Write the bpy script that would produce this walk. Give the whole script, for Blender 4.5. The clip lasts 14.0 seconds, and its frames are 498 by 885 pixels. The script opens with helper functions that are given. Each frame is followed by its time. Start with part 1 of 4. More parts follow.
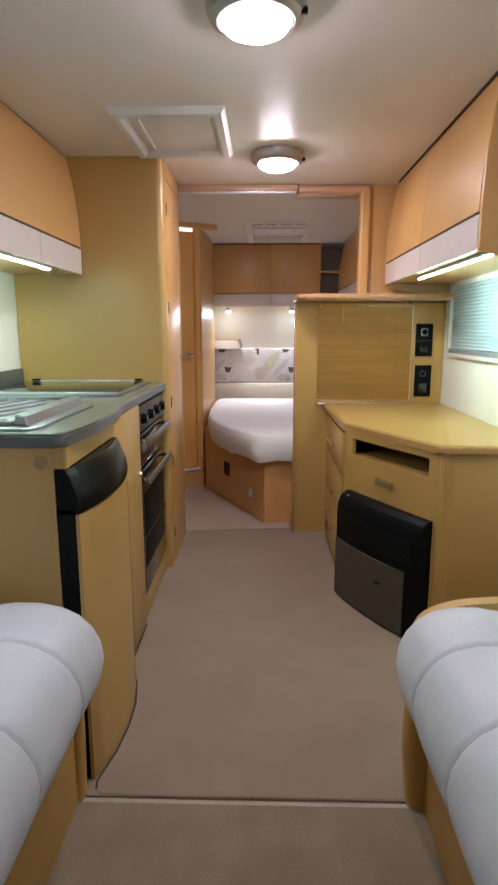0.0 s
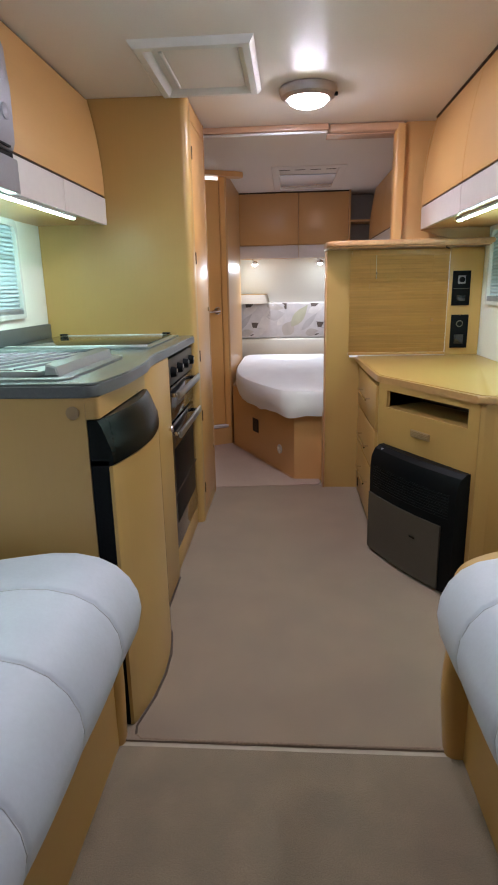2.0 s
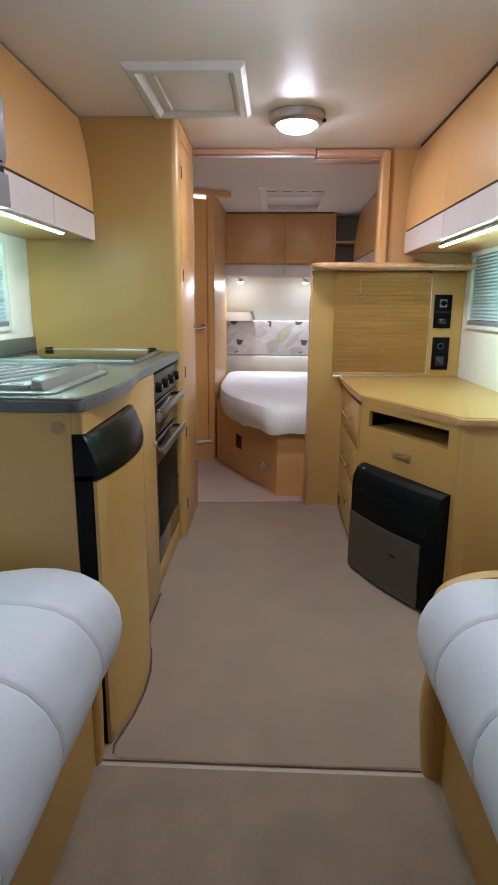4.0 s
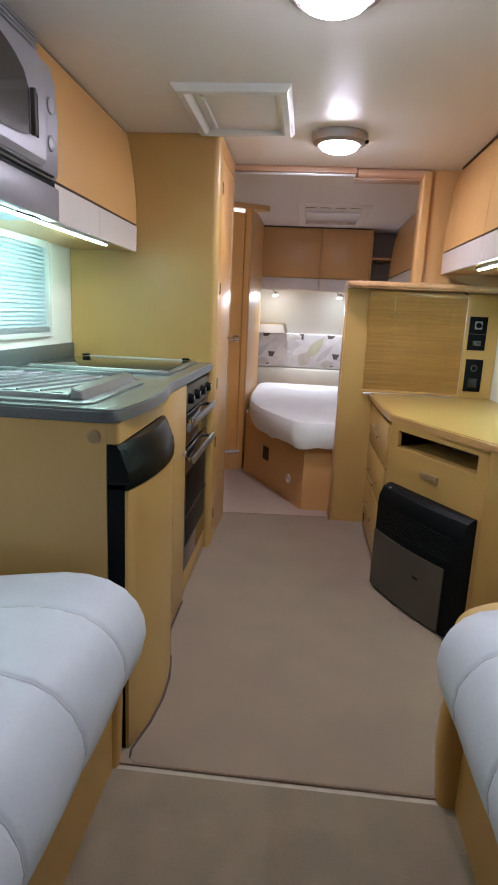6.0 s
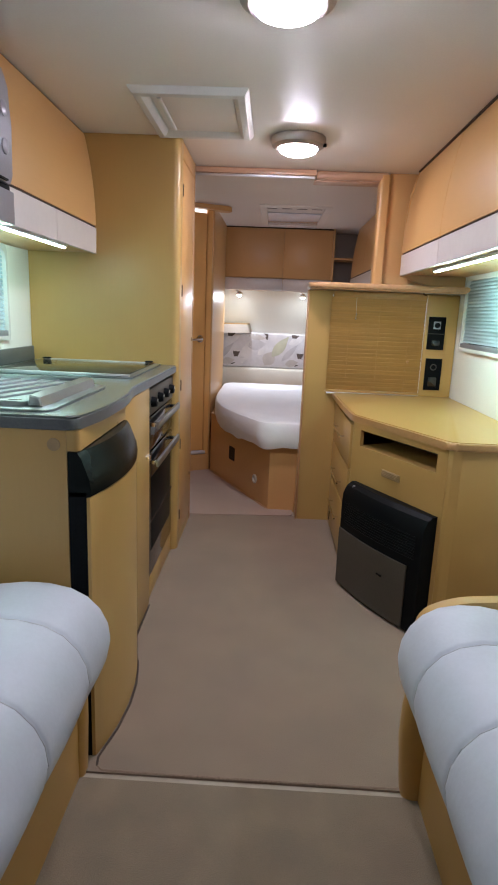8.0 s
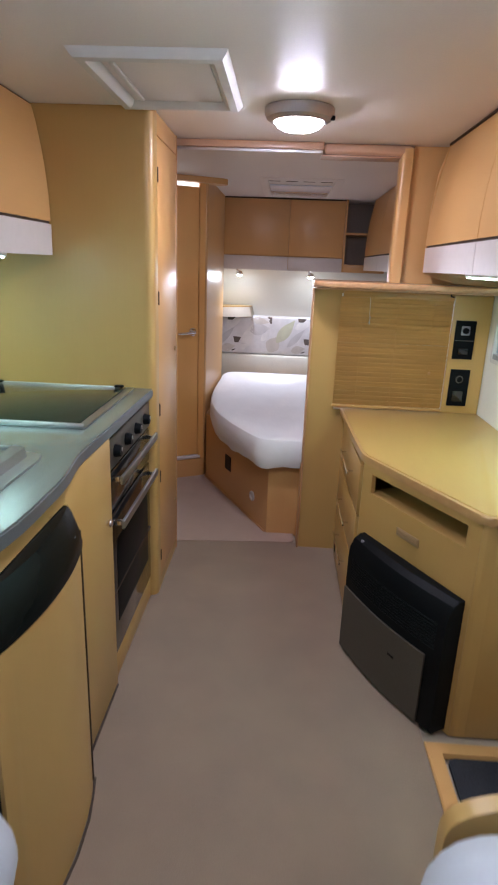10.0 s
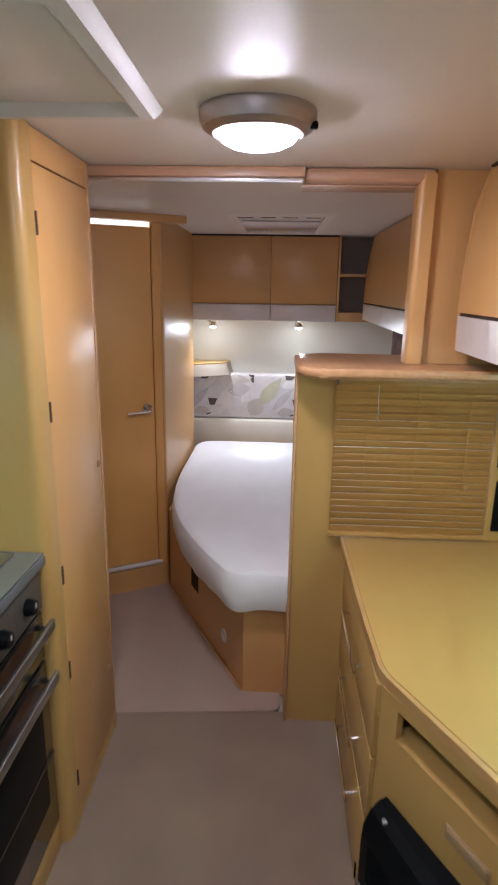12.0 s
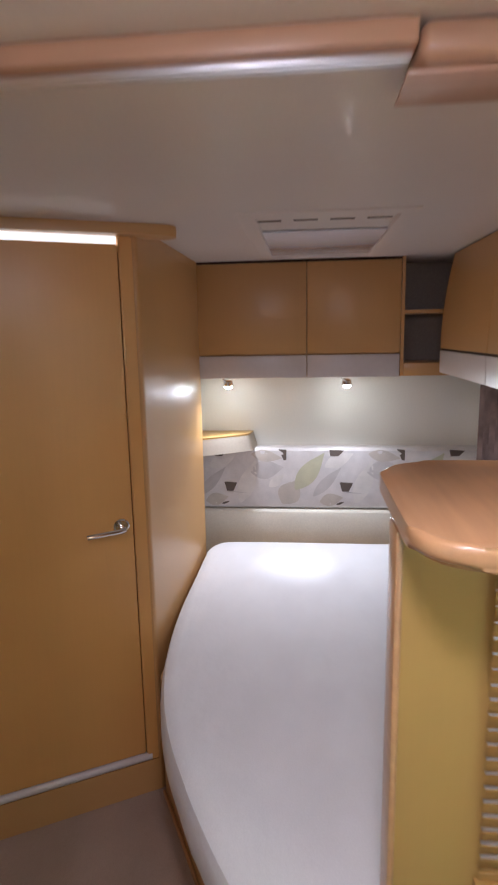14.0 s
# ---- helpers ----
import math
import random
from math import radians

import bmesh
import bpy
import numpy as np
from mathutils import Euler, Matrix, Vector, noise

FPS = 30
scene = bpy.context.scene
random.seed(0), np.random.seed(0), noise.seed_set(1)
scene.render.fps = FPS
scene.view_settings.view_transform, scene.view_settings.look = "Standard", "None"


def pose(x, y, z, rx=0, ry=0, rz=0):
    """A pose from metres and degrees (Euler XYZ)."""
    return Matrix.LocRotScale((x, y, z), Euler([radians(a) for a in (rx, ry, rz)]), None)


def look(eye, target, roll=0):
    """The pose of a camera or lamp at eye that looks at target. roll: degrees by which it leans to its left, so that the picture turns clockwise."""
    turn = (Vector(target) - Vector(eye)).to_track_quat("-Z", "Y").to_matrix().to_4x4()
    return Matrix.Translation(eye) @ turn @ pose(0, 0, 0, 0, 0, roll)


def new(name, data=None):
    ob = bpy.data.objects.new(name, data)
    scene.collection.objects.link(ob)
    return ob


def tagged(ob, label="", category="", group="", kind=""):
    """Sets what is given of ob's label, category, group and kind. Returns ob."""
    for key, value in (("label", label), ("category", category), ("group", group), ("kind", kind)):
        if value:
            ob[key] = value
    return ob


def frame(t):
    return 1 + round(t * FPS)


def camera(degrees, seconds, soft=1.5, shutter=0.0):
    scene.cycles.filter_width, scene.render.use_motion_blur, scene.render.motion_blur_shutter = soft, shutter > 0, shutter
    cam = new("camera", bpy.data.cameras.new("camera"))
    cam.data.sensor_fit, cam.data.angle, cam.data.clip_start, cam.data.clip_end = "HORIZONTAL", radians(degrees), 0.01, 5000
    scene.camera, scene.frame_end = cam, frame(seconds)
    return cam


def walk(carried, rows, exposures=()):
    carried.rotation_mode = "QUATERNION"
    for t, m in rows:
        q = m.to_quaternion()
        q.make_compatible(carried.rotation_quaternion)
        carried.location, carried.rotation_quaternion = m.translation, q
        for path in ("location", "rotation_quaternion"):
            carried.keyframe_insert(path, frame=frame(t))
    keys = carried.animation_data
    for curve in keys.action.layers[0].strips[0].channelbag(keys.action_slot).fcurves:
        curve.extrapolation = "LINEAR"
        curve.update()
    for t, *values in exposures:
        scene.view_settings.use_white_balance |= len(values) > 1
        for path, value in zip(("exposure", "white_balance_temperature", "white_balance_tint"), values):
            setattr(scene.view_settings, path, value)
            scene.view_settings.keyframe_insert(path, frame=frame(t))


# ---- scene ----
cam = camera(46.7, 14.0, soft=1.9, shutter=0.5)
PATH = [
    (0, (0.393, 0.236, 1.196), (0.34, 2.199, 0.815), -0.1),
    (0.5, (0.378, 0.256, 1.159), (0.299, 2.198, 0.689), -0.8),
    (1, (0.358, 0.26, 1.158), (0.266, 2.193, 0.652), -0.9),
    (1.5, (0.358, 0.272, 1.161), (0.24, 2.201, 0.644), -0.9),
    (2, (0.367, 0.271, 1.16), (0.226, 2.198, 0.646), -1.2),
    (2.2, (0.371, 0.251, 1.151), (0.243, 2.182, 0.644), -1.2),
    (4.3, (0.355, 0.261, 1.177), (0.277, 2.205, 0.715), 0.4),
    (4.5, (0.352, 0.259, 1.184), (0.214, 2.197, 0.712), 1.5),
    (5, (0.358, 0.238, 1.205), (0.145, 2.172, 0.741), 3.0),
    (5.5, (0.365, 0.234, 1.204), (0.185, 2.177, 0.763), 2.7),
    (6, (0.351, 0.24, 1.196), (0.182, 2.184, 0.759), 2.6),
    (6.5, (0.328, 0.241, 1.208), (0.177, 2.188, 0.777), 2.8),
    (7, (0.369, 0.232, 1.214), (0.268, 2.181, 0.778), 2.6),
    (7.5, (0.37, 0.238, 1.208), (0.295, 2.188, 0.771), 2.4),
    (8, (0.367, 0.235, 1.213), (0.308, 2.185, 0.775), 2.3),
    (8.2, (0.365, 0.229, 1.214), (0.313, 2.18, 0.777), 2.3),
    (10.3, (0.427, 0.854, 1.512), (0.322, 2.76, 0.915), 2.5),
    (10.5, (0.427, 0.923, 1.558), (0.314, 2.829, 0.963), 2.8),
    (11, (0.396, 1.164, 1.613), (0.434, 3.062, 0.984), 2.0),
    (11.5, (0.448, 1.416, 1.608), (0.535, 3.329, 1.029), 1.2),
    (12, (0.5, 1.674, 1.614), (0.41, 3.605, 1.098), 0.9),
    (12.5, (0.477, 1.961, 1.603), (0.463, 3.891, 1.08), 0.1),
    (13, (0.451, 2.239, 1.621), (0.502, 4.18, 1.141), 0.4),
    (13.5, (0.472, 2.508, 1.641), (0.335, 4.48, 1.338), -0.6),
    (14, (0.44, 2.794, 1.615), (0.244, 4.75, 1.247), -1.1),
]
walk(cam, [(t, look(eye, target, roll)) for t, eye, target, roll in PATH],
     [(0, 0.0, 6800, 13), (1.0, 0.04, 6450, 12), (2.0, 0.04, 6300, 10), (8.2, 0.01, 6200, 11), (10.5, 0.01, 5950, 13), (11.5, -0.08, 5900, 13),
      (12.1, -0.16, 6250, 11), (12.5, -0.10, 6250, 11), (13.0, -0.16, 6300, 12), (13.6, -0.13, 6150, 12), (14.0, -0.20, 6250, 12)])

# ---- light and exposure ----
world = bpy.data.worlds.new("night")
world.use_nodes = True
scene.world = world
world.node_tree.nodes["Background"].inputs[0].default_value = (0.05, 0.06, 0.08, 1)
world.node_tree.nodes["Background"].inputs[1].default_value = 0.3


def area_lamp(name, place, target, size, size_y, watts, colour, shape="RECTANGLE"):
    data = bpy.data.lights.new(name, "AREA")
    data.shape, data.size, data.size_y, data.energy, data.color = shape, size, size_y, watts, colour
    ob = new(name, data)
    ob.matrix_world = look(place, target)
    return ob


WARM, COOL, SPOT = (0.96, 0.90, 1.02), (0.60, 1.0, 0.90), (0.90, 0.94, 1.08)
CEIL = 1.965
XL, XR, YF, YB = -0.78, 1.40, -1.3, 5.80
strip_l = area_lamp("strip_light_left", (-0.478, 2.07, 1.435), (-0.76, 2.07, 1.22), 1.1, 0.03, 9.0, COOL)
strip_r = area_lamp("strip_light_right", (1.105, 2.57, 1.424), (1.38, 2.57, 1.25), 0.9, 0.03, 7.5, COOL)
strip_l.data.spread, strip_r.data.spread = radians(165), radians(140)
# Unseen lounge strips, assumed from the cool light on the seat cushions.
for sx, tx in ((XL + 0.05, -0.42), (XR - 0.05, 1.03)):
    lounge = area_lamp("unseen_lounge_light", (sx, 0.65, 1.43), (tx, 0.65, 0.5), 1.0, 0.03, 1.7, (0.80, 0.86, 1.0))
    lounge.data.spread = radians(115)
for sx in (0.062, 0.636):
    data = bpy.data.lights.new("reading_spot_light", "SPOT")
    data.energy, data.color, data.spot_size, data.spot_blend, data.shadow_soft_size = 9.0, SPOT, radians(27), 1.0, 0.015
    ob = new("reading_spot_light", data)
    ob.matrix_world = look((sx, 5.60, 1.345), (0.40 + 0.1 * (sx - 0.37), 5.27, 0.58))
    data = bpy.data.lights.new("reading_spot_spill", "SPOT")
    data.energy, data.color, data.spot_size, data.spot_blend, data.shadow_soft_size = 16.0, SPOT, radians(150), 1.0, 0.02
    ob = new("reading_spot_spill", data)
    ob.matrix_world = look((sx, 5.595, 1.345), (0.48 + 0.4 * (sx - 0.37), 5.05, 0.50))

# ---- materials ----


def mat(name, colour, rough=0.5, metal=0.0, grain=(40, 40, 40), amount=0.12, bump=0.05, blotch=3.0, blotch_amount=0.08,
        coat=0.0, coat_rough=0.25, distance=0.002, detail=4.0, sheen=0.0, spec=0.5):
    """A surface with fine grain (stretched by the three scales) and broad patches, in colour, gloss and relief."""
    m = bpy.data.materials.new(name)
    m.use_nodes = True
    nt = m.node_tree
    n, l = nt.nodes, nt.links
    b = n["Principled BSDF"]
    tc = n.new("ShaderNodeTexCoord")
    info = n.new("ShaderNodeObjectInfo")
    shift = n.new("ShaderNodeVectorMath")
    shift.operation = "MULTIPLY_ADD"
    l.new(info.outputs["Random"], shift.inputs[0])
    shift.inputs[1].default_value = (7.3, 3.1, 5.7)
    l.new(tc.outputs["Object"], shift.inputs[2])
    mp = n.new("ShaderNodeMapping")
    mp.inputs["Scale"].default_value = grain
    l.new(shift.outputs[0], mp.inputs["Vector"])
    fine = n.new("ShaderNodeTexNoise")
    fine.inputs["Scale"].default_value, fine.inputs["Detail"].default_value = 1.0, detail
    l.new(mp.outputs[0], fine.inputs["Vector"])
    broad = n.new("ShaderNodeTexNoise")
    broad.inputs["Scale"].default_value, broad.inputs["Detail"].default_value = blotch, 3.0
    l.new(shift.outputs[0], broad.inputs["Vector"])

    def spread(src, amt):
        r = n.new("ShaderNodeMapRange")
        r.inputs["From Min"].default_value, r.inputs["From Max"].default_value = 0.3, 0.7
        r.inputs["To Min"].default_value, r.inputs["To Max"].default_value = 1 - amt, 1 + amt
        l.new(src, r.inputs["Value"])
        return r.outputs[0]

    a, c = spread(fine.outputs["Fac"], amount), spread(broad.outputs["Fac"], blotch_amount)
    mul = n.new("ShaderNodeMath")
    mul.operation = "MULTIPLY"
    l.new(a, mul.inputs[0])
    l.new(c, mul.inputs[1])
    sc = n.new("ShaderNodeVectorMath")
    sc.operation = "SCALE"
    sc.inputs[0].default_value = colour[:3]
    l.new(mul.outputs[0], sc.inputs["Scale"])
    l.new(sc.outputs[0], b.inputs["Base Color"])
    b.inputs["Metallic"].default_value = metal
    rr = n.new("ShaderNodeMath")
    rr.operation = "MULTIPLY"
    rr.inputs[1].default_value = rough
    l.new(c, rr.inputs[0])
    l.new(rr.outputs[0], b.inputs["Roughness"])
    b.inputs["Coat Weight"].default_value = coat
    b.inputs["Specular IOR Level"].default_value = spec
    b.inputs["Coat Roughness"].default_value = coat_rough
    b.inputs["Sheen Weight"].default_value = sheen
    if bump:
        bp = n.new("ShaderNodeBump")
        bp.inputs["Strength"].default_value, bp.inputs["Distance"].default_value = bump, distance
        l.new(fine.outputs["Fac"], bp.inputs["Height"])
        l.new(bp.outputs[0], b.inputs["Normal"])
    return m


# One laminate in two tints; yellow and pink imitate how the light differs.
WOOD_YELLOW, WOOD_PINK = (0.48, 0.295, 0.095), (0.60, 0.335, 0.125)
LAM = dict(amount=0.010, bump=0.0, blotch=2.0, blotch_amount=0.05, coat=0.14)
M_WOOD = mat("yellow_tinted_laminate", WOOD_YELLOW, 0.36, grain=(150, 150, 5), **LAM)
M_WOODX = mat("yellow_tinted_laminate_across", WOOD_YELLOW, 0.36, grain=(5, 150, 150), **LAM)
M_PINKWOOD = mat("pink_tinted_laminate", WOOD_PINK, 0.36, grain=(150, 150, 5), **LAM)
M_PINKWOODY = mat("pink_tinted_laminate_lengthwise", WOOD_PINK, 0.36, grain=(150, 5, 150), **LAM)
M_PINKWOODX = mat("pink_tinted_laminate_across", WOOD_PINK, 0.36, grain=(5, 150, 150), **LAM)
M_EDGE = mat("beech_edging", (0.50, 0.275, 0.135), 0.3, grain=(60, 4, 60), amount=0.1, bump=0.03, coat=0.3)
# The same laminate, made brighter and more orange for light the door lacks.
M_BRIGHTDOOR = mat("brightened_orange_laminate", (0.72, 0.38, 0.115), 0.38, grain=(120, 120, 4), **LAM)
# Orange bench wood, also darkened for the shade under the cushions.
M_BENCH = mat("amber_shaded_bench_laminate", (0.43, 0.235, 0.058), 0.36, grain=(150, 5, 150), **LAM)
M_BEAM = mat("rosy_wood_foil", (0.50, 0.295, 0.19), 0.34, grain=(4, 60, 60), amount=0.06, bump=0.02, coat=0.2)
M_EDGE2 = mat("maple_edging", (0.46, 0.265, 0.105), 0.3, grain=(60, 4, 60), amount=0.08, bump=0.02, coat=0.3)
M_TOP = mat("beech_worktop", (0.44, 0.275, 0.086), 0.38, grain=(50, 3, 50), amount=0.012, bump=0.0, blotch=2, blotch_amount=0.04, coat=0.05)
M_SLAT = mat("blind_slat_wood", (0.45, 0.250, 0.078), 0.3, grain=(3, 90, 90), amount=0.12, bump=0.04, coat=0.3)
M_FLAP = mat("pale_pink_laminate", (0.68, 0.62, 0.60), 0.3, amount=0.02, bump=0.0, blotch_amount=0.03, coat=0.2)
M_DARK = mat("dark_gap", (0.05, 0.028, 0.016), 0.7, bump=0.0)
M_CEIL = mat("ceiling_lining", (0.74, 0.68, 0.64), 0.36, grain=(180, 180, 180), amount=0.02, bump=0.010, spec=0.10, coat=0.08, coat_rough=0.13, blotch=1.2, blotch_amount=0.03, distance=0.001)
M_WALL = mat("cream_wall_lining", (0.78, 0.76, 0.70), 0.45, grain=(160, 160, 160), amount=0.03, bump=0.08, blotch=2, blotch_amount=0.03, distance=0.001)
M_CARPET = mat("beige_carpet", (0.255, 0.187, 0.132), 0.95, grain=(420, 420, 420), amount=0.12, bump=0.4, blotch=5, blotch_amount=0.10, distance=0.004, sheen=0.2)
M_CARPETF = mat("worn_beige_carpet", (0.226, 0.172, 0.114), 0.95, grain=(380, 380, 380), amount=0.22, bump=0.5, blotch=9, blotch_amount=0.13, distance=0.004, sheen=0.2)
M_CARPET2 = mat("pinkish_carpet", (0.40, 0.295, 0.235), 0.95, grain=(420, 420, 420), amount=0.12, bump=0.4, blotch=4, blotch_amount=0.08, distance=0.004, sheen=0.2)
M_BIND = mat("carpet_binding", (0.24, 0.17, 0.12), 0.9, grain=(200, 200, 200), amount=0.2, bump=0.4)
# Dark colour for the shadow gap beside the carpet.
M_GAPLINE = mat("carpet_gap_shade", (0.06, 0.04, 0.028), 0.9, grain=(200, 200, 200), amount=0.2, bump=0.4)
M_TRIM = mat("cream_floor_trim", (0.42, 0.35, 0.27), 0.6, amount=0.06, bump=0.02)
M_MAT = mat("dark_doormat", (0.022, 0.022, 0.03), 0.95, grain=(220, 220, 220), amount=0.4, bump=0.8, distance=0.004)
M_LEATHER = mat("white_leather", (0.51, 0.53, 0.59), 0.48, grain=(110, 110, 110), amount=0.02, bump=0.16, blotch=7, blotch_amount=0.05, distance=0.002)
M_SEAM = mat("leather_seam", (0.52, 0.52, 0.54), 0.7, amount=0.1, bump=0.1)
M_SHEET = mat("white_cotton_sheet", (0.83, 0.83, 0.85), 0.85, grain=(9, 5, 9), amount=0.03, bump=0.22, blotch=260, blotch_amount=0.03, distance=0.02, sheen=0.2)
M_CREAM = mat("cream_upholstery", (0.70, 0.66, 0.56), 0.7, grain=(140, 140, 140), amount=0.05, bump=0.15)
# Beige pad colour, lowered to put the corner shelf in shade.
M_SHELF = mat("shaded_beige_pad", (0.47, 0.41, 0.33), 0.7, grain=(140, 140, 140), amount=0.05, bump=0.15)
M_STEEL = mat("brushed_steel", (0.40, 0.43, 0.44), 0.36, 1.0, grain=(8, 220, 220), amount=0.06, bump=0.02)
M_ALU = mat("aluminium", (0.78, 0.78, 0.80), 0.42, 1.0, grain=(4, 160, 160), amount=0.06, bump=0.02)
M_CHROME = mat("chrome", (0.75, 0.75, 0.76), 0.12, 1.0, amount=0.02, bump=0.0)
M_TOPGREY = mat("grey_green_worktop", (0.115, 0.135, 0.125), 0.25, grain=(300, 300, 300), amount=0.12, bump=0.02, coat=0.4)
M_TOPEDGE = mat("grey_worktop_edge", (0.10, 0.11, 0.115), 0.35, grain=(200, 200, 200), amount=0.1, bump=0.02)
M_BLACK = mat("black_plastic", (0.005, 0.006, 0.007), 0.42, spec=0.07, grain=(160, 160, 160), amount=0.15, bump=0.05)
M_FRIDGETOP = mat("glossy_black_plastic", (0.006, 0.008, 0.007), 0.26, spec=0.08, amount=0.1, bump=0.0)
# Steel darkened to imitate shaded grooves in the drainer.
M_DARKSTEEL = mat("groove_dark_steel", (0.16, 0.18, 0.19), 0.4, 1.0, amount=0.06, bump=0.02)
M_BLACKGLOSS = mat("black_glass", (0.008, 0.008, 0.009), 0.08, amount=0.05, bump=0.0, coat=0.5)
M_HEATGREY = mat("bronze_grey_heater_panel", (0.085, 0.075, 0.062), 0.45, 0.35, grain=(200, 200, 200), amount=0.08, bump=0.02)
M_SILVER = mat("silver_plastic", (0.31, 0.31, 0.345), 0.38, 0.4, grain=(200, 200, 200), amount=0.04, bump=0.01)
M_WHITEPL = mat("white_plastic", (0.62, 0.60, 0.57), 0.5, amount=0.02, bump=0.0)
M_BLINDW = mat("pale_blind_slat", (0.44, 0.53, 0.58), 0.4, amount=0.03, bump=0.0)
M_RIM = mat("satin_nickel", (0.40, 0.37, 0.37), 0.38, 0.8, amount=0.05, bump=0.01)
M_GREYIN = mat("grey_locker_lining", (0.34, 0.30, 0.27), 0.8, grain=(150, 150, 150), amount=0.1, bump=0.1)
M_VENT = mat("beige_vent_plastic", (0.33, 0.22, 0.11), 0.5, amount=0.05, bump=0.0)
M_CURTAIN = mat("dark_patterned_curtain", (0.19, 0.135, 0.125), 0.9, grain=(14, 14, 9), amount=0.5, bump=0.1)


def emit_mat(name, colour, strength):
    m = bpy.data.materials.new(name)
    m.use_nodes = True
    b = m.node_tree.nodes["Principled BSDF"]
    b.inputs["Base Color"].default_value = (0.8, 0.8, 0.8, 1)
    b.inputs["Emission Color"].default_value = (*colour, 1)
    b.inputs["Emission Strength"].default_value = strength
    return m


M_DOME = emit_mat("lit_opal_dome", WARM, 130.0)
M_TUBE = emit_mat("lit_strip_diffuser", (0.62, 1.0, 0.90), 80.0)
# Glow for the added lounge strips, which stay out of view.
M_TUBE_SOFT = emit_mat("unseen_lounge_diffuser", (0.88, 1.0, 0.97), 9.0)
M_BULB = emit_mat("lit_spot_bulb", (0.90, 0.98, 0.98), 125.0)
# Emission imitates washroom light showing through the gap over its door.
M_GAP = emit_mat("washroom_light_leak", (0.92, 0.97, 1.0), 1.3)

M_GLASS = bpy.data.materials.new("clear_glass")
M_GLASS.use_nodes = True
M_GLASS.node_tree.nodes["Principled BSDF"].inputs["Transmission Weight"].default_value = 1.0
M_GLASS.node_tree.nodes["Principled BSDF"].inputs["Roughness"].default_value = 0.02


PRINT = dict(grain=(300, 300, 300), amount=0.05, bump=0.1, blotch=14, blotch_amount=0.10)
M_PRINT = mat("pale_grey_fabric", (0.64, 0.61, 0.60), 0.85, **PRINT)
M_PRINT1 = mat("grey_leaf_print", (0.52, 0.49, 0.48), 0.85, **PRINT)
M_PRINT2 = mat("pale_leaf_print", (0.68, 0.65, 0.62), 0.85, **PRINT)
M_PRINT3 = mat("taupe_leaf_print", (0.52, 0.47, 0.42), 0.85, **PRINT)
M_PRINT4 = mat("olive_leaf_print", (0.50, 0.49, 0.35), 0.85, **PRINT)
M_PRINT5 = mat("brown_leaf_print", (0.11, 0.085, 0.07), 0.85, **PRINT)

# ---- mesh helpers ----


def link_mesh(name, bm, material, angle=25):
    bmesh.ops.recalc_face_normals(bm, faces=bm.faces[:])
    me = bpy.data.meshes.new(name)
    bm.to_mesh(me)
    bm.free()
    me.polygons.foreach_set("use_smooth", [True] * len(me.polygons))
    me.set_sharp_from_angle(angle=radians(angle))
    me.materials.append(material)
    return me


def origin(ob):
    while ob.parent:
        ob = ob.parent
    return ob.location.copy()


def thing(name, place, label, category, group="", kind=""):
    ob = new(name)
    ob.location = place
    return tagged(ob, label, category, group, kind)


def part(name, bm, material, parent, label="", angle=25):
    """One mesh, given in world metres, as a part under its thing or part."""
    bmesh.ops.translate(bm, verts=bm.verts[:], vec=-origin(parent))
    ob = new(name, link_mesh(name, bm, material, angle))
    ob.parent = parent
    return tagged(ob, label)


def structure(name, bm, material, label, category=""):
    ob = new(name, link_mesh(name, bm, material))
    return tagged(ob, label, category or name.split("_")[0], "", "structure")


def single(name, bm, material, label, category, place=None, group=""):
    """A thing that is one mesh."""
    vs = np.array([v.co[:] for v in bm.verts])
    at = Vector(place) if place else Vector(((vs[:, 0].min() + vs[:, 0].max()) / 2, (vs[:, 1].min() + vs[:, 1].max()) / 2, vs[:, 2].min()))
    bmesh.ops.translate(bm, verts=bm.verts[:], vec=-at)
    ob = new(name, link_mesh(name, bm, material))
    ob.location = at
    return tagged(ob, label, category, group)


def box(x0, x1, y0, y1, z0, z1, bevel=0.0, seg=2, bm=None):
    keep = bm
    bm = bmesh.new()
    bmesh.ops.create_cube(bm, size=1, matrix=Matrix.Translation(((x0 + x1) / 2, (y0 + y1) / 2, (z0 + z1) / 2)) @ Matrix.Diagonal((abs(x1 - x0), abs(y1 - y0), abs(z1 - z0), 1)))
    if bevel:
        bmesh.ops.bevel(bm, geom=bm.edges[:], offset=bevel, segments=seg, profile=0.5, affect="EDGES")
    return merge(keep, bm)


def merge(a, b):
    if a is None:
        return b
    me = bpy.data.meshes.new("tmp")
    b.to_mesh(me)
    b.free()
    a.from_mesh(me)
    bpy.data.meshes.remove(me)
    return a


def loft(rings, closed=True, caps=True, bm=None):
    """Skin through rings of points, each ring closed."""
    bm = bm or bmesh.new()
    vs = [[bm.verts.new(p) for p in ring] for ring in rings]
    n = len(rings[0])
    for a, b in zip(vs, vs[1:]):
        for i in range(n if closed else n - 1):
            j = (i + 1) % n
            bm.faces.new((a[i], a[j], b[j], b[i]))
    if caps:
        bm.faces.new(vs[0][::-1])
        bm.faces.new(vs[-1])
    return bm


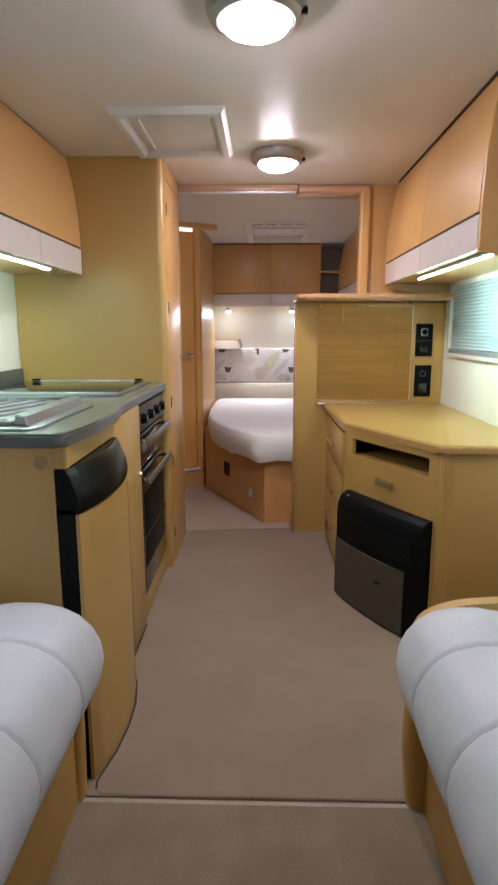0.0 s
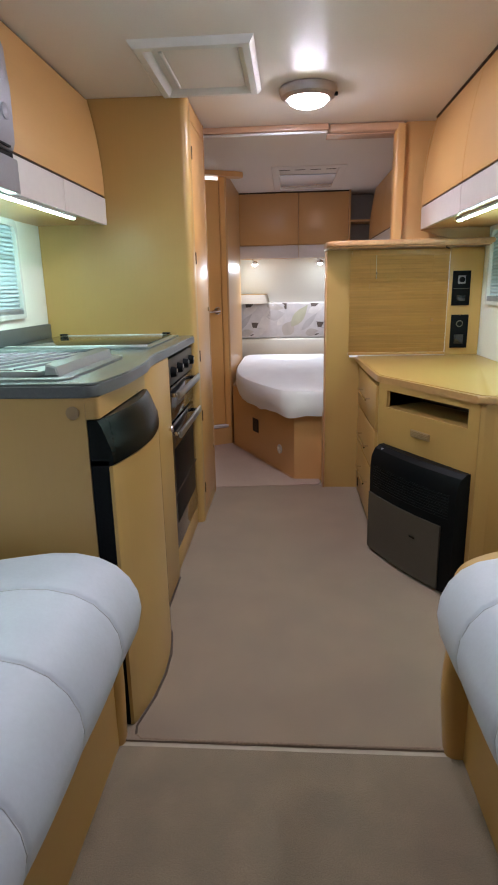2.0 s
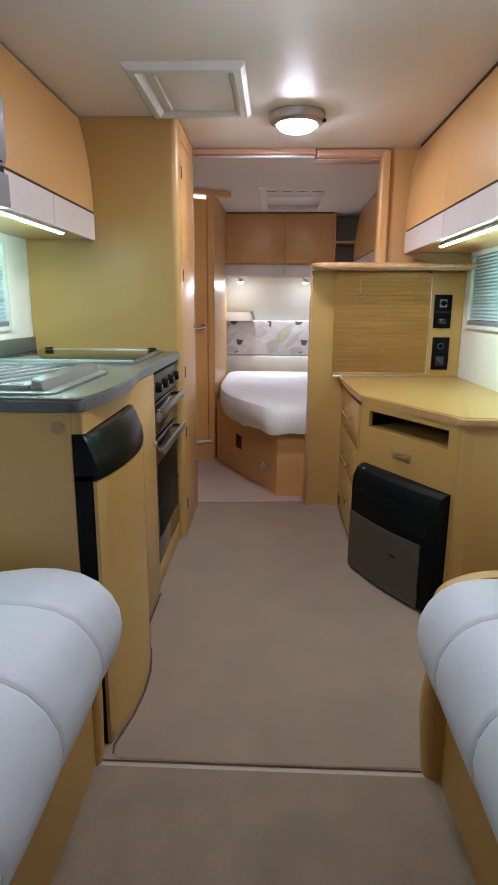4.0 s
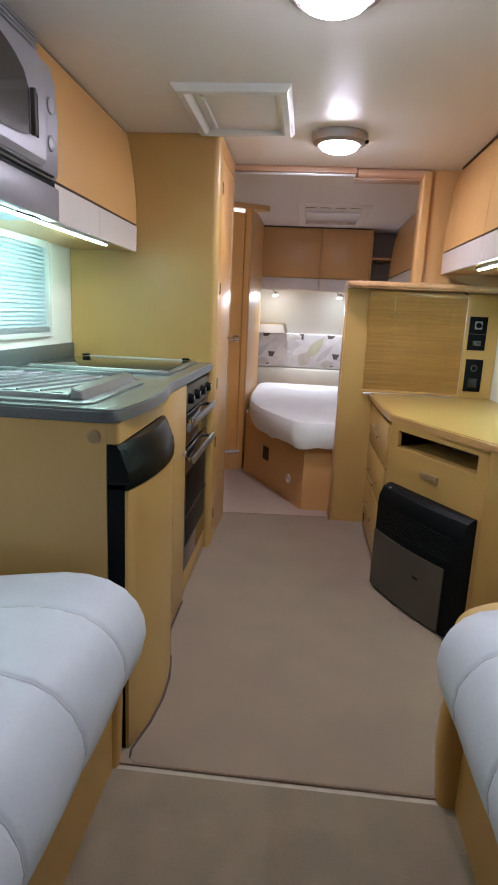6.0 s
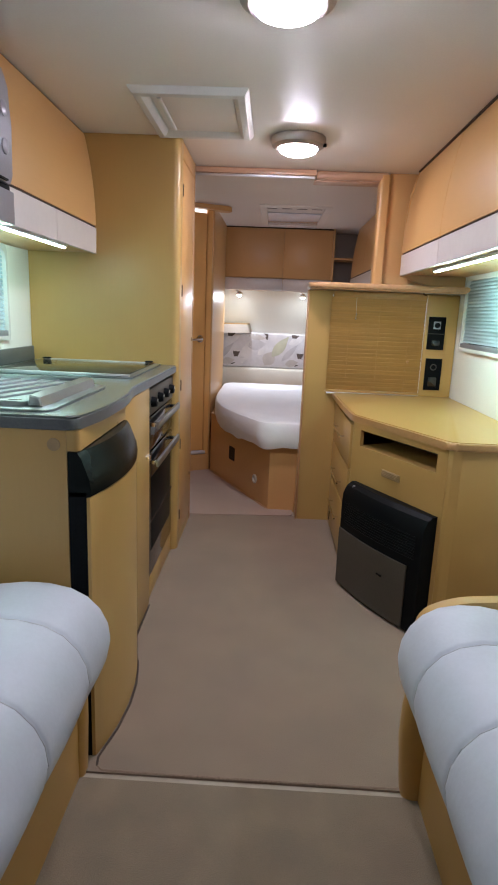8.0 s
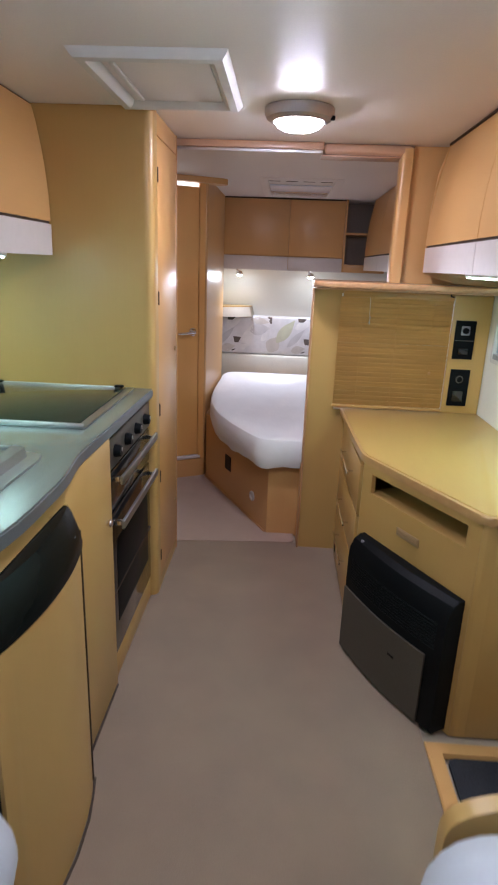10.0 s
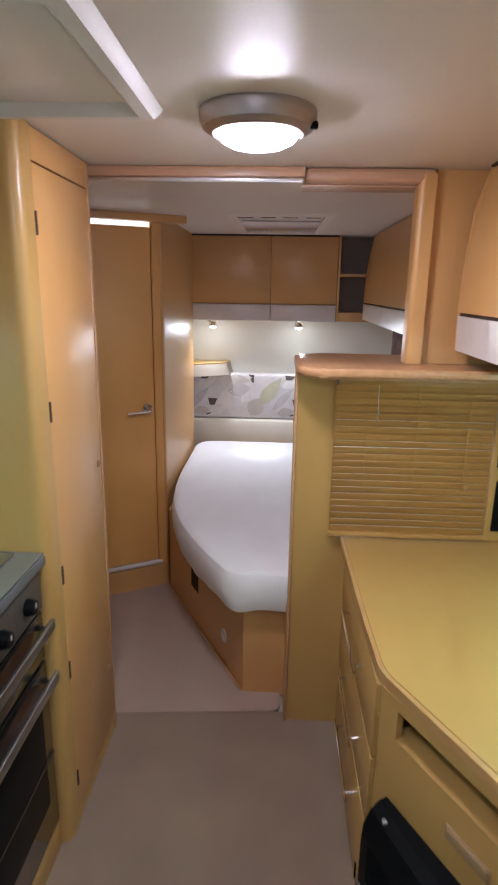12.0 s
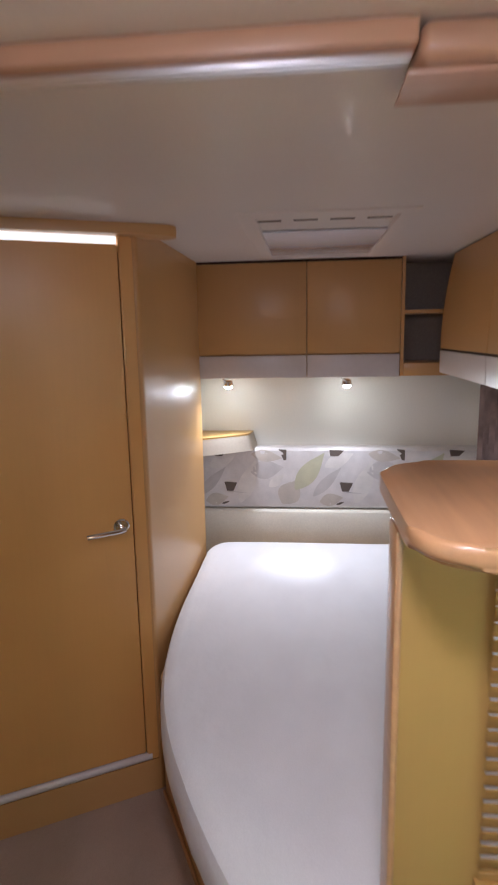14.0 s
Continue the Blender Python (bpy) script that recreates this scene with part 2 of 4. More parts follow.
def prism(points, z0, z1, bevel=0.0, seg=2):
    """A plan outline raised from z0 to z1."""
    bm = loft([[(x, y, z0) for x, y in points], [(x, y, z1) for x, y in points]])
    if bevel:
        ed = [e for e in bm.edges if abs(e.verts[0].co.z - e.verts[1].co.z) < 1e-6]
        bmesh.ops.bevel(bm, geom=ed, offset=bevel, segments=seg, profile=0.5, affect="EDGES")
    return bm


def along_y(points, y0, y1, bevel=0.0):
    """An outline in x and z drawn out along y."""
    bm = loft([[(x, y0, z) for x, z in points], [(x, y1, z) for x, z in points]])
    if bevel:
        bmesh.ops.bevel(bm, geom=[e for e in bm.edges if abs(e.verts[0].co.y - e.verts[1].co.y) < 1e-6], offset=bevel, segments=1, affect="EDGES")
    return bm


def along_x(points, x0, x1):
    return loft([[(x0, y, z) for y, z in points], [(x1, y, z) for y, z in points]])


def rounded(points, radius, seg=6):
    """A plan outline with each corner rounded; radius is one number or one for each corner."""
    out = []
    k = len(points)
    for i in range(k):
        r = radius[i] if isinstance(radius, (list, tuple)) else radius
        p, a, b = Vector(points[i]), Vector(points[i - 1]), Vector(points[(i + 1) % k])
        if r <= 0:
            out.append(tuple(p))
            continue
        da, db = (a - p), (b - p)
        r = min(r, da.length * 0.49, db.length * 0.49)
        s, e = p + da.normalized() * r, p + db.normalized() * r
        for j in range(seg + 1):
            t = j / seg
            out.append(tuple(s * (1 - t) ** 2 + p * 2 * t * (1 - t) + e * t * t))
    return out


def inset_plan(points, d):
    """A plan outline drawn in towards its middle by about d."""
    cx, cy = sum(p[0] for p in points) / len(points), sum(p[1] for p in points) / len(points)
    return [(x + d * (1 if x < cx else -1), y + d * (1 if y < cy else -1)) for x, y in points]


def turned(profile, place, seg=32, axis="z", sides=True):
    """A round body from (radius, height) pairs about an axis through place."""
    rings = []
    for r, h in profile:
        ring = []
        for i in range(seg):
            a = 2 * math.pi * i / seg
            c, s = r * math.cos(a), r * math.sin(a)
            ring.append(Vector(place) + Vector({"z": (c, s, h), "x": (h, c, s), "y": (c, h, s)}[axis]))
        rings.append(ring)
    return loft(rings)


def tube(points, radius, seg=8):
    """A round bar through points."""
    rings = []
    pts = [Vector(p) for p in points]
    for i, p in enumerate(pts):
        d = (pts[min(i + 1, len(pts) - 1)] - pts[max(i - 1, 0)]).normalized()
        u = d.orthogonal().normalized()
        if i and abs(d.dot(Vector((0, 0, 1)))) < 0.95:
            u = d.cross(Vector((0, 0, 1))).normalized()
        elif abs(d.dot(Vector((0, 0, 1)))) < 0.95:
            u = d.cross(Vector((0, 0, 1))).normalized()
        w = d.cross(u)
        rings.append([p + u * radius * math.cos(2 * math.pi * k / seg) + w * radius * math.sin(2 * math.pi * k / seg) for k in range(seg)])
    return loft(rings)


def wall_with_window(x0, x1, y0, y1, z0, z1, holes):
    """A wall that runs along y, with openings (ya, yb, za, zb) in order of y."""
    bm, at = None, y0
    for ya, yb, za, zb in holes:
        bm = box(x0, x1, at, ya, z0, z1, bm=bm)
        bm = box(x0, x1, ya, yb, z0, za, bm=bm)
        bm = box(x0, x1, ya, yb, zb, z1, bm=bm)
        at = yb
    return box(x0, x1, at, y1, z0, z1, bm=bm)


# ---- the shell ----
WIN_L, WIN_R, WIN_B = (1.95, 2.74, 1.07, 1.44), (2.42, 3.44, 1.07, 1.43), (4.20, 5.10, 0.95, 1.40)
structure("floor", box(XL - 0.05, XR + 0.05, YF, YB, -0.06, -0.010), M_TRIM, "cream floor beneath the carpets")
structure("wall_left", wall_with_window(XL - 0.04, XL, YF, YB, -0.06, 2.02, [WIN_L]), M_WALL, "cream lined caravan wall with a window")
structure("wall_right", wall_with_window(XR, XR + 0.04, YF, YB, -0.06, 2.02, [WIN_R]), M_WALL, "cream lined caravan wall with a window")
structure("wall_rear", box(XL - 0.04, XR + 0.04, YB, YB + 0.04, -0.06, 2.02), M_WALL, "cream lined wall behind the bed")
structure("wall_front", box(XL - 0.04, XR + 0.04, YF - 0.04, YF, -0.06, 2.02), M_WALL, "plain cream lined wall")
structure("ceiling", box(XL - 0.04, XR + 0.04, YF, YB, CEIL, CEIL + 0.05), M_CEIL, "off-white lined ceiling with a soft sheen")
CEILB = 1.945
structure("ceiling_bed", box(XL, XR - 0.001, 3.586, YB - 0.001, CEILB, CEIL - 0.0005), M_CEIL, "off-white lined ceiling over the bed", "ceiling")
structure("carpet_front", box(XL, XR, YF, 1.508, -0.010, 0.004), M_CARPETF, "worn beige carpet in the lounge", "carpet")
structure("floor_trim", box(XL, XR, 1.50, 1.56, -0.012, 0.002), M_TRIM, "cream trim strip between two carpets", "trim")
runner = rounded([(-0.75, 1.525), (0.785, 1.525), (0.785, 1.60), (0.944, 1.605), (0.944, 3.60), (0.53, 3.597), (-0.08, 3.543), (-0.75, 3.50)], [0.0, 0.03, 0, 0, 0, 0, 0, 0])
structure("carpet_middle", prism(runner, -0.008, 0.008), M_CARPET, "beige carpet runner with a bound edge", "carpet")
structure("carpet_bed", prism(rounded([(-0.77, 3.504), (-0.08, 3.548), (0.548, 3.603), (0.548, 3.80), (0.548, 4.9), (-0.77, 4.9)], [0, 0, 0.04, 0, 0, 0]), -0.008, 0.010), M_CARPET2, "pinkish beige carpet beside the bed", "carpet")
structure("carpet_binding", tube([(-0.047, 1.547, 0.004), (-0.03, 1.532, 0.005), (0.2, 1.529, 0.006), (0.5, 1.529, 0.006), (0.745, 1.531, 0.005), (0.775, 1.545, 0.004)], 0.005), M_BIND, "brown binding along the edge of the carpet", "trim")
# Dark tube drawn as the shadow gap along the fridge and kitchen front.
side_edge = [(-0.088, 2.42, 0.006), (-0.086, 2.06, 0.006), (-0.046, 2.028, 0.006), (-0.036, 1.98, 0.006), (-0.022, 1.90, 0.006), (-0.019, 1.80, 0.006), (-0.029, 1.69, 0.006), (-0.046, 1.61, 0.006), (-0.053, 1.575, 0.005), (-0.047, 1.545, 0.005)]
structure("carpet_binding", tube(side_edge, 0.0045), M_GAPLINE, "dark line standing for the shadow gap between carpet and kitchen front", "trim")


def blind_window(y, name, wall_x, hole, inward):
    """A window in a side wall: frame, pane, and a pale slatted blind drawn down over it."""
    ya, yb, za, zb = hole
    w = thing(name, (wall_x, (ya + yb) / 2, za), "caravan window with a pale slatted blind drawn down", "window", "", "structure")
    outer = rounded([(ya - 0.012, za - 0.012), (yb + 0.012, za - 0.012), (yb + 0.012, zb + 0.02), (ya - 0.012, zb + 0.02)], [0.012, 0.012, 0.05, 0.05])
    inner = rounded([(ya + 0.006, za + 0.006), (yb - 0.006, za + 0.006), (yb - 0.006, zb - 0.010), (ya + 0.006, zb - 0.010)], [0.008, 0.008, 0.04, 0.04])
    a, b = wall_x - inward * 0.005, wall_x + inward * 0.014
    bm = loft([[(a, u, v) for u, v in outer], [(b, u, v) for u, v in outer], [(b, u, v) for u, v in inner], [(a, u, v) for u, v in inner], [(a, u, v) for u, v in outer]], caps=False)
    bmesh.ops.remove_doubles(bm, verts=bm.verts[:], dist=1e-5)
    part("window_frame", bm, M_WHITEPL, w)
    pane = part("pane", box(wall_x - inward * 0.026, wall_x - inward * 0.022, ya, yb, za, zb), M_GLASS, w)
    pane.visible_shadow = False
    pitch = 0.0168
    k = int((zb - za - 0.045) / pitch) + 1
    lean = 0.0040 * inward
    for i in range(k):
        z = zb - 0.016 - i * pitch
        h = 0.0086
        pr = [(wall_x - inward * 0.005 - lean, z + h), (wall_x - inward * 0.001, z), (wall_x - inward * 0.003 + lean * 0.6, z - h),
              (wall_x - inward * 0.005 + lean * 0.6, z - h), (wall_x - inward * 0.003, z), (wall_x - inward * 0.007 - lean, z + h)]
        part("slat", along_y(pr, ya + 0.007, yb - 0.007), M_BLINDW, w)
    part("bottom_rail", box(wall_x - inward * 0.008, wall_x + inward * 0.012, ya + 0.004, yb - 0.004, za + 0.004, za + 0.030, 0.005), M_SILVER, w)


blind_window(0, "window_1", XL, WIN_L, 1)
blind_window(0, "window_2", XR, WIN_R, -1)
structure("wall_bed_side", wall_with_window(1.315, 1.345, 3.63, YB - 0.001, 0.0, 1.432, [WIN_B]), M_WALL, "cream lined wall beside the bed", "wall")
blind_window(0, "window_3", 1.315, WIN_B, -1)

# ---- ceiling fittings ----


def dome_lamp(x, y):
    lamp = thing("ceiling_lamp", (x, y, CEIL), "lit round ceiling lamp with a nickel rim and opal dome", "lamp", "round ceiling lamps")
    part("rim", turned([(0.119, CEIL), (0.121, CEIL - 0.004), (0.121, CEIL - 0.016), (0.114, CEIL - 0.034), (0.095, CEIL - 0.045), (0.086, CEIL - 0.044), (0.085, CEIL)], (x, y, 0), 40), M_RIM, lamp)
    part("dome", turned([(0.0845, CEIL - 0.040), (0.0835, CEIL - 0.047), (0.075, CEIL - 0.057), (0.056, CEIL - 0.066), (0.032, CEIL - 0.071), (0.014, CEIL - 0.0728), (0.003, CEIL - 0.073)], (x, y, 0), 40), M_DOME, lamp, "glowing opal dome")
    part("switch", box(x + 0.106, x + 0.122, y - 0.035, y - 0.02, CEIL - 0.040, CEIL - 0.026, 0.003), M_BLACK, lamp)


for lx, ly in ((0.370, 1.785), (0.447, 2.988)):
    dome_lamp(lx, ly)


def frame_ring(x0, x1, y0, y1, steps, bm=None):
    """A four-sided moulding: each step is (inset, z)."""
    rings = [[(x0 + i, y0 + i, z), (x1 - i, y0 + i, z), (x1 - i, y1 - i, z), (x0 + i, y1 - i, z)] for i, z in steps]
    return loft(rings, caps=False, bm=bm)


hatch = thing("roof_hatch", (0.035, 2.75, CEIL), "closed white plastic roof hatch with a moulded frame", "hatch")
part("frame", frame_ring(-0.172, 0.252, 2.425, 2.980, [(0, CEIL), (0.004, CEIL - 0.008), (0.016, CEIL - 0.022), (0.040, CEIL - 0.024), (0.052, CEIL - 0.016), (0.066, CEIL + 0.006)]), M_WHITEPL, hatch)
part("panel", box(-0.110, 0.190, 2.488, 2.918, CEIL - 0.004, CEIL + 0.004, 0.002), M_CEIL, hatch)
part("handle_bar", box(-0.085, -0.070, 2.52, 2.89, CEIL - 0.013, CEIL - 0.004, 0.003), M_WHITEPL, hatch)

vent = thing("roof_vent", (0.5, 4.95, CEILB), "white roof vent with a clear dark dome over the bed", "vent")
part("frame", frame_ring(0.245, 0.755, 4.46, 5.44, [(0, CEILB), (0.004, CEILB - 0.005), (0.02, CEILB - 0.008), (0.042, CEILB - 0.010), (0.050, CEILB - 0.008), (0.056, CEILB - 0.001)]), M_CEIL, vent)
# Smoked pane coloured pale blue to imitate the bed reflected in it.
M_SMOKE = mat("reflection_pale_acrylic", (0.80, 0.83, 0.92), 0.04, amount=0.02, bump=0.0, coat=0.6)
part("dome", box(0.30, 0.70, 4.755, 5.32, CEILB - 0.008, CEILB - 0.002, 0.002), M_SMOKE, vent, "glossy smoked acrylic pane")
for i in range(4):
    part("slot", box(0.30 + i * 0.105, 0.37 + i * 0.105, 4.545, 4.555, CEILB - 0.0108, CEILB - 0.0085), M_DARK, vent)

# Ceiling beam with the track of a folding screen.
beam = thing("ceiling_beam", (0.43, 3.6, 1.9), "wooden ceiling beam with an aluminium screen track", "beam")
part("batten", box(-0.10, 0.568, 3.530, 3.584, 1.936, CEIL - 0.001, 0.003), M_BEAM, beam)
part("track", box(-0.10, 0.564, 3.548, 3.578, 1.928, 1.9355, 0.002), M_ALU, beam, "ribbed aluminium track")
for i in range(2):
    part("track_rib", box(-0.10, 0.562, 3.556 + i * 0.010, 3.560 + i * 0.010, 1.9265, 1.9282), M_ALU, beam)
part("pelmet", box(0.570, 0.955, 3.535, 3.655, 1.920, CEIL - 0.001, 0.016, 4), M_BEAM, beam, "rounded wooden pelmet box", angle=50)
part("pelmet_lip", box(0.560, 0.93, 3.560, 3.662, 1.914, 1.9198, 0.002), M_BEAM, beam)

# ---- left side: kitchen ----
ZT = 0.955
TALL_Y0, TALL_Y1, FX = 3.0, 3.475, -0.07
ward = thing("wardrobe", (-0.42, 3.24, 0), "tall beech wardrobe with a rounded front corner beside the cooker", "wardrobe")
out = rounded([(XL + 0.002, TALL_Y0), (FX, TALL_Y0), (FX, TALL_Y0 + 0.074), (FX - 0.02, TALL_Y0 + 0.074), (FX - 0.02, TALL_Y1), (XL + 0.002, TALL_Y1)], [0, 0.045, 0, 0, 0, 0], 8)
part("carcass", prism(out, 0.0, CEIL - 0.001), M_WOOD, ward)
part("door", box(FX - 0.0195, FX, TALL_Y0 + 0.076, TALL_Y1 - 0.012, 0.06, 1.885, 0.003), M_PINKWOOD, ward, "flush full-height wardrobe door")
part("top_panel", box(FX - 0.0195, FX, TALL_Y0 + 0.076, TALL_Y1 - 0.012, 1.889, CEIL - 0.004, 0.002), M_PINKWOOD, ward)
part("plinth", box(FX - 0.0195, FX - 0.002, TALL_Y0 + 0.076, TALL_Y1 - 0.012, 0.0, 0.056), M_WOOD, ward)
part("edge_strip", box(FX - 0.0195, FX + 0.003, TALL_Y1 - 0.010, TALL_Y1 + 0.004, 0, CEIL - 0.002, 0.004), M_EDGE, ward)
for z in (1.754, 1.304, 0.849, 0.551, 0.173):
    part("hinge", box(FX - 0.002, FX + 0.004, TALL_Y0 + 0.072, TALL_Y0 + 0.080, z - 0.027, z + 0.027, 0.002), M_DARK, ward, "dark metal hinge")
for z in (1.06, 0.30):
    part("catch", turned([(0.011, -0.001), (0.011, 0.004), (0.006, 0.007), (0.001, 0.007)], (FX, TALL_Y1 - 0.045, z), 14, "x"), M_VENT, ward, "round push catch")

KY0 = 1.575
CX = -0.095
unit = thing("kitchen_unit", (-0.43, 2.3, 0), "beech kitchen base unit with a door beside the cooker", "cabinet")
part("end_panel", box(XL + 0.002, -0.115, KY0, KY0 + 0.02, 0, ZT - 0.035), M_WOOD, unit)
part("front_rail", prism(rounded([(-0.1145, KY0 + 0.0005), (-0.084, KY0 + 0.0005), (-0.084, 2.03), (-0.1145, 2.03)], [0, 0.029, 0, 0], 8), 0.869, ZT - 0.035), M_WOOD, unit)
part("back_panel", box(XL + 0.004, XL + 0.02, KY0 + 0.021, TALL_Y0 - 0.002, 0, ZT - 0.035), M_WOOD, unit)
part("side_panel", box(XL + 0.021, -0.115, 2.025, 2.040, 0.0, ZT - 0.035), M_WOOD, unit)
part("side_panel", box(XL + 0.021, -0.115, 2.42, 2.435, 0.0, ZT - 0.035), M_WOOD, unit)
door = part("door", box(-0.115, CX + 0.006, 2.042, 2.425, 0.012, ZT - 0.037, 0.003), M_WOOD, unit)
part("knob", turned([(0.009, 0.0), (0.009, 0.006), (0.013, 0.012), (0.011, 0.018), (0.002, 0.019)], (CX + 0.004, 2.37, 0.655), 14, "x"), M_CHROME, door, "small round knob")
part("plinth", box(-0.135, CX - 0.006, 2.437, TALL_Y0 - 0.004, 0.0, 0.098, 0.002), M_WOOD, unit)
part("badge", turned([(0.016, 0.0), (0.016, -0.003), (0.002, -0.004)], (-0.145, KY0 - 0.0005, 0.885), 16, "y"), M_VENT, unit)

fridge = thing("fridge", (-0.3, 1.8, 0.02), "built-in fridge with a bowed beech door and black top panel", "fridge")
part("body", box(-0.55, -0.117, KY0 + 0.022, 2.022, 0.02, 0.868), M_BLACK, fridge)


def bow(y, y0, y1, depth):
    u = (y - y0) / (y1 - y0)
    return depth * (1 - (2 * u - 1) ** 2)


fy0, fy1 = KY0 + 0.003, 2.020
ys = [fy0 + (fy1 - fy0) * i / 16 for i in range(17)]
door_out = [(-0.064 + 0.014 * (y - fy0) / (fy1 - fy0) + bow(y, fy0, fy1, 0.028), y) for y in ys]
part("door_liner", prism([(-0.114, fy0)] + [(x - 0.006, y) for x, y in door_out] + [(-0.114, fy1)], 0.010, 0.765), M_BLACK, fridge, "black door edge")
part("door_panel", prism([(x - 0.005, y) for x, y in door_out[:-1]][::-1] + [(x + 0.004, y) for x, y in door_out[:-1]], 0.009, 0.752, 0.002), M_WOOD, fridge, "bowed beech door panel")
head = [[(-0.114, fy0, z)] + [(x + d, y, z) for x, y in door_out] + [(-0.114, fy1, z)] for z, d in ((0.753, 0.002), (0.756, 0.006), (0.772, 0.007), (0.800, 0.002), (0.850, -0.016), (0.866, -0.026))]
# Dark strip added to draw the gap between fridge and kitchen doors.
part("door_seal", box(-0.114, -0.047, 2.0204, 2.0245, 0.010, 0.800), M_DARK, fridge, "dark strip standing for the gap beside the door")
part("control_panel", loft(head), M_FRIDGETOP, fridge, "sloping black plastic control panel", angle=14)
for y, z in ((1.93, 0.80), (1.965, 0.805)):
    part("button", turned([(0.006, 0.0), (0.006, 0.006), (0.001, 0.007)], (-0.047, y, z), 12, "x"), M_SILVER, fridge)
part("chrome_trim", tube([(-0.10, 1.86, 0.872), (-0.088, 1.93, 0.873), (-0.092, 2.01, 0.872)], 0.005), M_CHROME, fridge)

cook = thing("cooker", (-0.4, 2.7, 0.1), "black glass built-in oven and grill with steel handles", "cooker")
part("body", box(XL + 0.04, -0.118, 2.437, TALL_Y0 - 0.004, 0.10, 0.905), M_BLACK, cook)
part("fascia", box(-0.117, CX, 2.437, TALL_Y0 - 0.006, 0.80, 0.905, 0.004), M_HEATGREY, cook, "dark grey control fascia")
for i in range(4):
    knob = part("control_knob", turned([(0.022, 0), (0.021, 0.008), (0.018, 0.022), (0.002, 0.023)], (CX, 2.50 + i * 0.135, 0.852), 18, "x"), M_BLACK, cook)
    part("pointer", box(CX + 0.022, CX + 0.025, 2.498 + i * 0.135, 2.502 + i * 0.135, 0.852, 0.864), M_WHITEPL, knob)
for z0, z1, hz in ((0.655, 0.793, 0.765), (0.11, 0.645, 0.610)):
    d = part("oven_door", box(-0.117, CX - 0.002, 2.440, TALL_Y0 - 0.008, z0, z1, 0.005), M_BLACKGLOSS, cook, "black glass oven door")
    part("door_handle", box(CX + 0.026, CX + 0.038, 2.455, TALL_Y0 - 0.022, hz - 0.015, hz + 0.015, 0.004), M_STEEL, d, "flat steel handle")
    for y in (2.475, TALL_Y0 - 0.045):
        part("handle_post", box(CX - 0.003, CX + 0.027, y - 0.008, y + 0.008, hz - 0.008, hz + 0.008, 0.002), M_CHROME, d)
part("window", box(CX - 0.004, CX - 0.0005, 2.49, TALL_Y0 - 0.06, 0.22, 0.54, 0.001), M_BLACK, cook)
# Dark strip drawn for the split line of the oven door.
part("lower_trim", box(CX - 0.004, CX + 0.0005, 2.445, TALL_Y0 - 0.012, 0.348, 0.354), M_DARK, cook)

wt = thing("kitchen_worktop", (-0.42, 2.3, ZT - 0.034), "grey-green glossy kitchen worktop with a rounded end", "worktop")
wt_out = rounded([(XL + 0.002, KY0 - 0.005), (-0.088, KY0 - 0.005), (-0.062, 1.74), (-0.064, 2.00), (-0.090, 2.15), (-0.086, 2.40), (-0.080, TALL_Y0 - 0.002), (XL + 0.002, TALL_Y0 - 0.002)], [0, 0.035, 0.1, 0.07, 0.07, 0.05, 0, 0], 8)
part("edge", prism(wt_out, ZT - 0.034, ZT - 0.006, 0.004), M_TOPEDGE, wt, "grey rolled edge")
part("surface", prism([(x - (0.003 if x > -0.5 else 0), max(y, KY0 - 0.002)) for x, y in wt_out], ZT - 0.006, ZT, 0.003), M_TOPGREY, wt)
part("upstand", box(XL + 0.001, XL + 0.014, KY0, TALL_Y0 - 0.003, ZT + 0.0005, ZT + 0.065, 0.002), M_TOPEDGE, wt, "dark grey upstand")

sink = thing("sink_drainer", (-0.42, 1.95, ZT), "steel sink cover with a ridged drainer", "sink")
part("tray", prism(rounded([(-0.72, 1.610), (-0.165, 1.610), (-0.165, 2.130), (-0.72, 2.130)], 0.05), ZT + 0.0005, ZT + 0.006, 0.003), M_STEEL, sink, "bright steel tray")
part("ridged_board", prism(rounded([(-0.70, 1.645), (-0.24, 1.645), (-0.24, 2.100), (-0.70, 2.100)], 0.02), ZT + 0.0062, ZT + 0.020, 0.004), M_STEEL, sink)
wedge = [(-0.238, ZT + 0.0062), (-0.200, ZT + 0.0062), (-0.206, ZT + 0.030), (-0.232, ZT + 0.036)]
part("end_block", along_y(wedge, 1.650, 2.095, 0.004), M_STEEL, sink, "raised sloping end bar")
part("back_rim", box(-0.70, -0.24, 2.086, 2.098, ZT + 0.0202, ZT + 0.032, 0.003), M_STEEL, sink)
# Dark bars and patches imitate the shade in the drainer's grooves.
for i in range(7):
    x = -0.66 + i * 0.065
    part("ridge", tube([(x - 0.05, 1.670, ZT + 0.0205), (x + 0.02, 1.850, ZT + 0.022), (x + 0.09 if x < -0.34 else -0.245, 2.075, ZT + 0.0205)], 0.0045, 6), M_DARKSTEEL, sink)
    part("groove", box(x - 0.02, x + 0.012, 1.660, 1.666, ZT + 0.0196, ZT + 0.0212), M_DARK, sink)

hob = thing("hob", (-0.42, 2.7, ZT), "gas hob closed with a dark tinted glass lid", "hob")
part("base", box(-0.73, -0.150, 2.375, 2.975, ZT + 0.0005, ZT + 0.006, 0.002), M_STEEL, hob)
M_TINT = mat("tinted_glass_lid", (0.020, 0.027, 0.020), 0.06, amount=0.02, bump=0.0, spec=0.22)
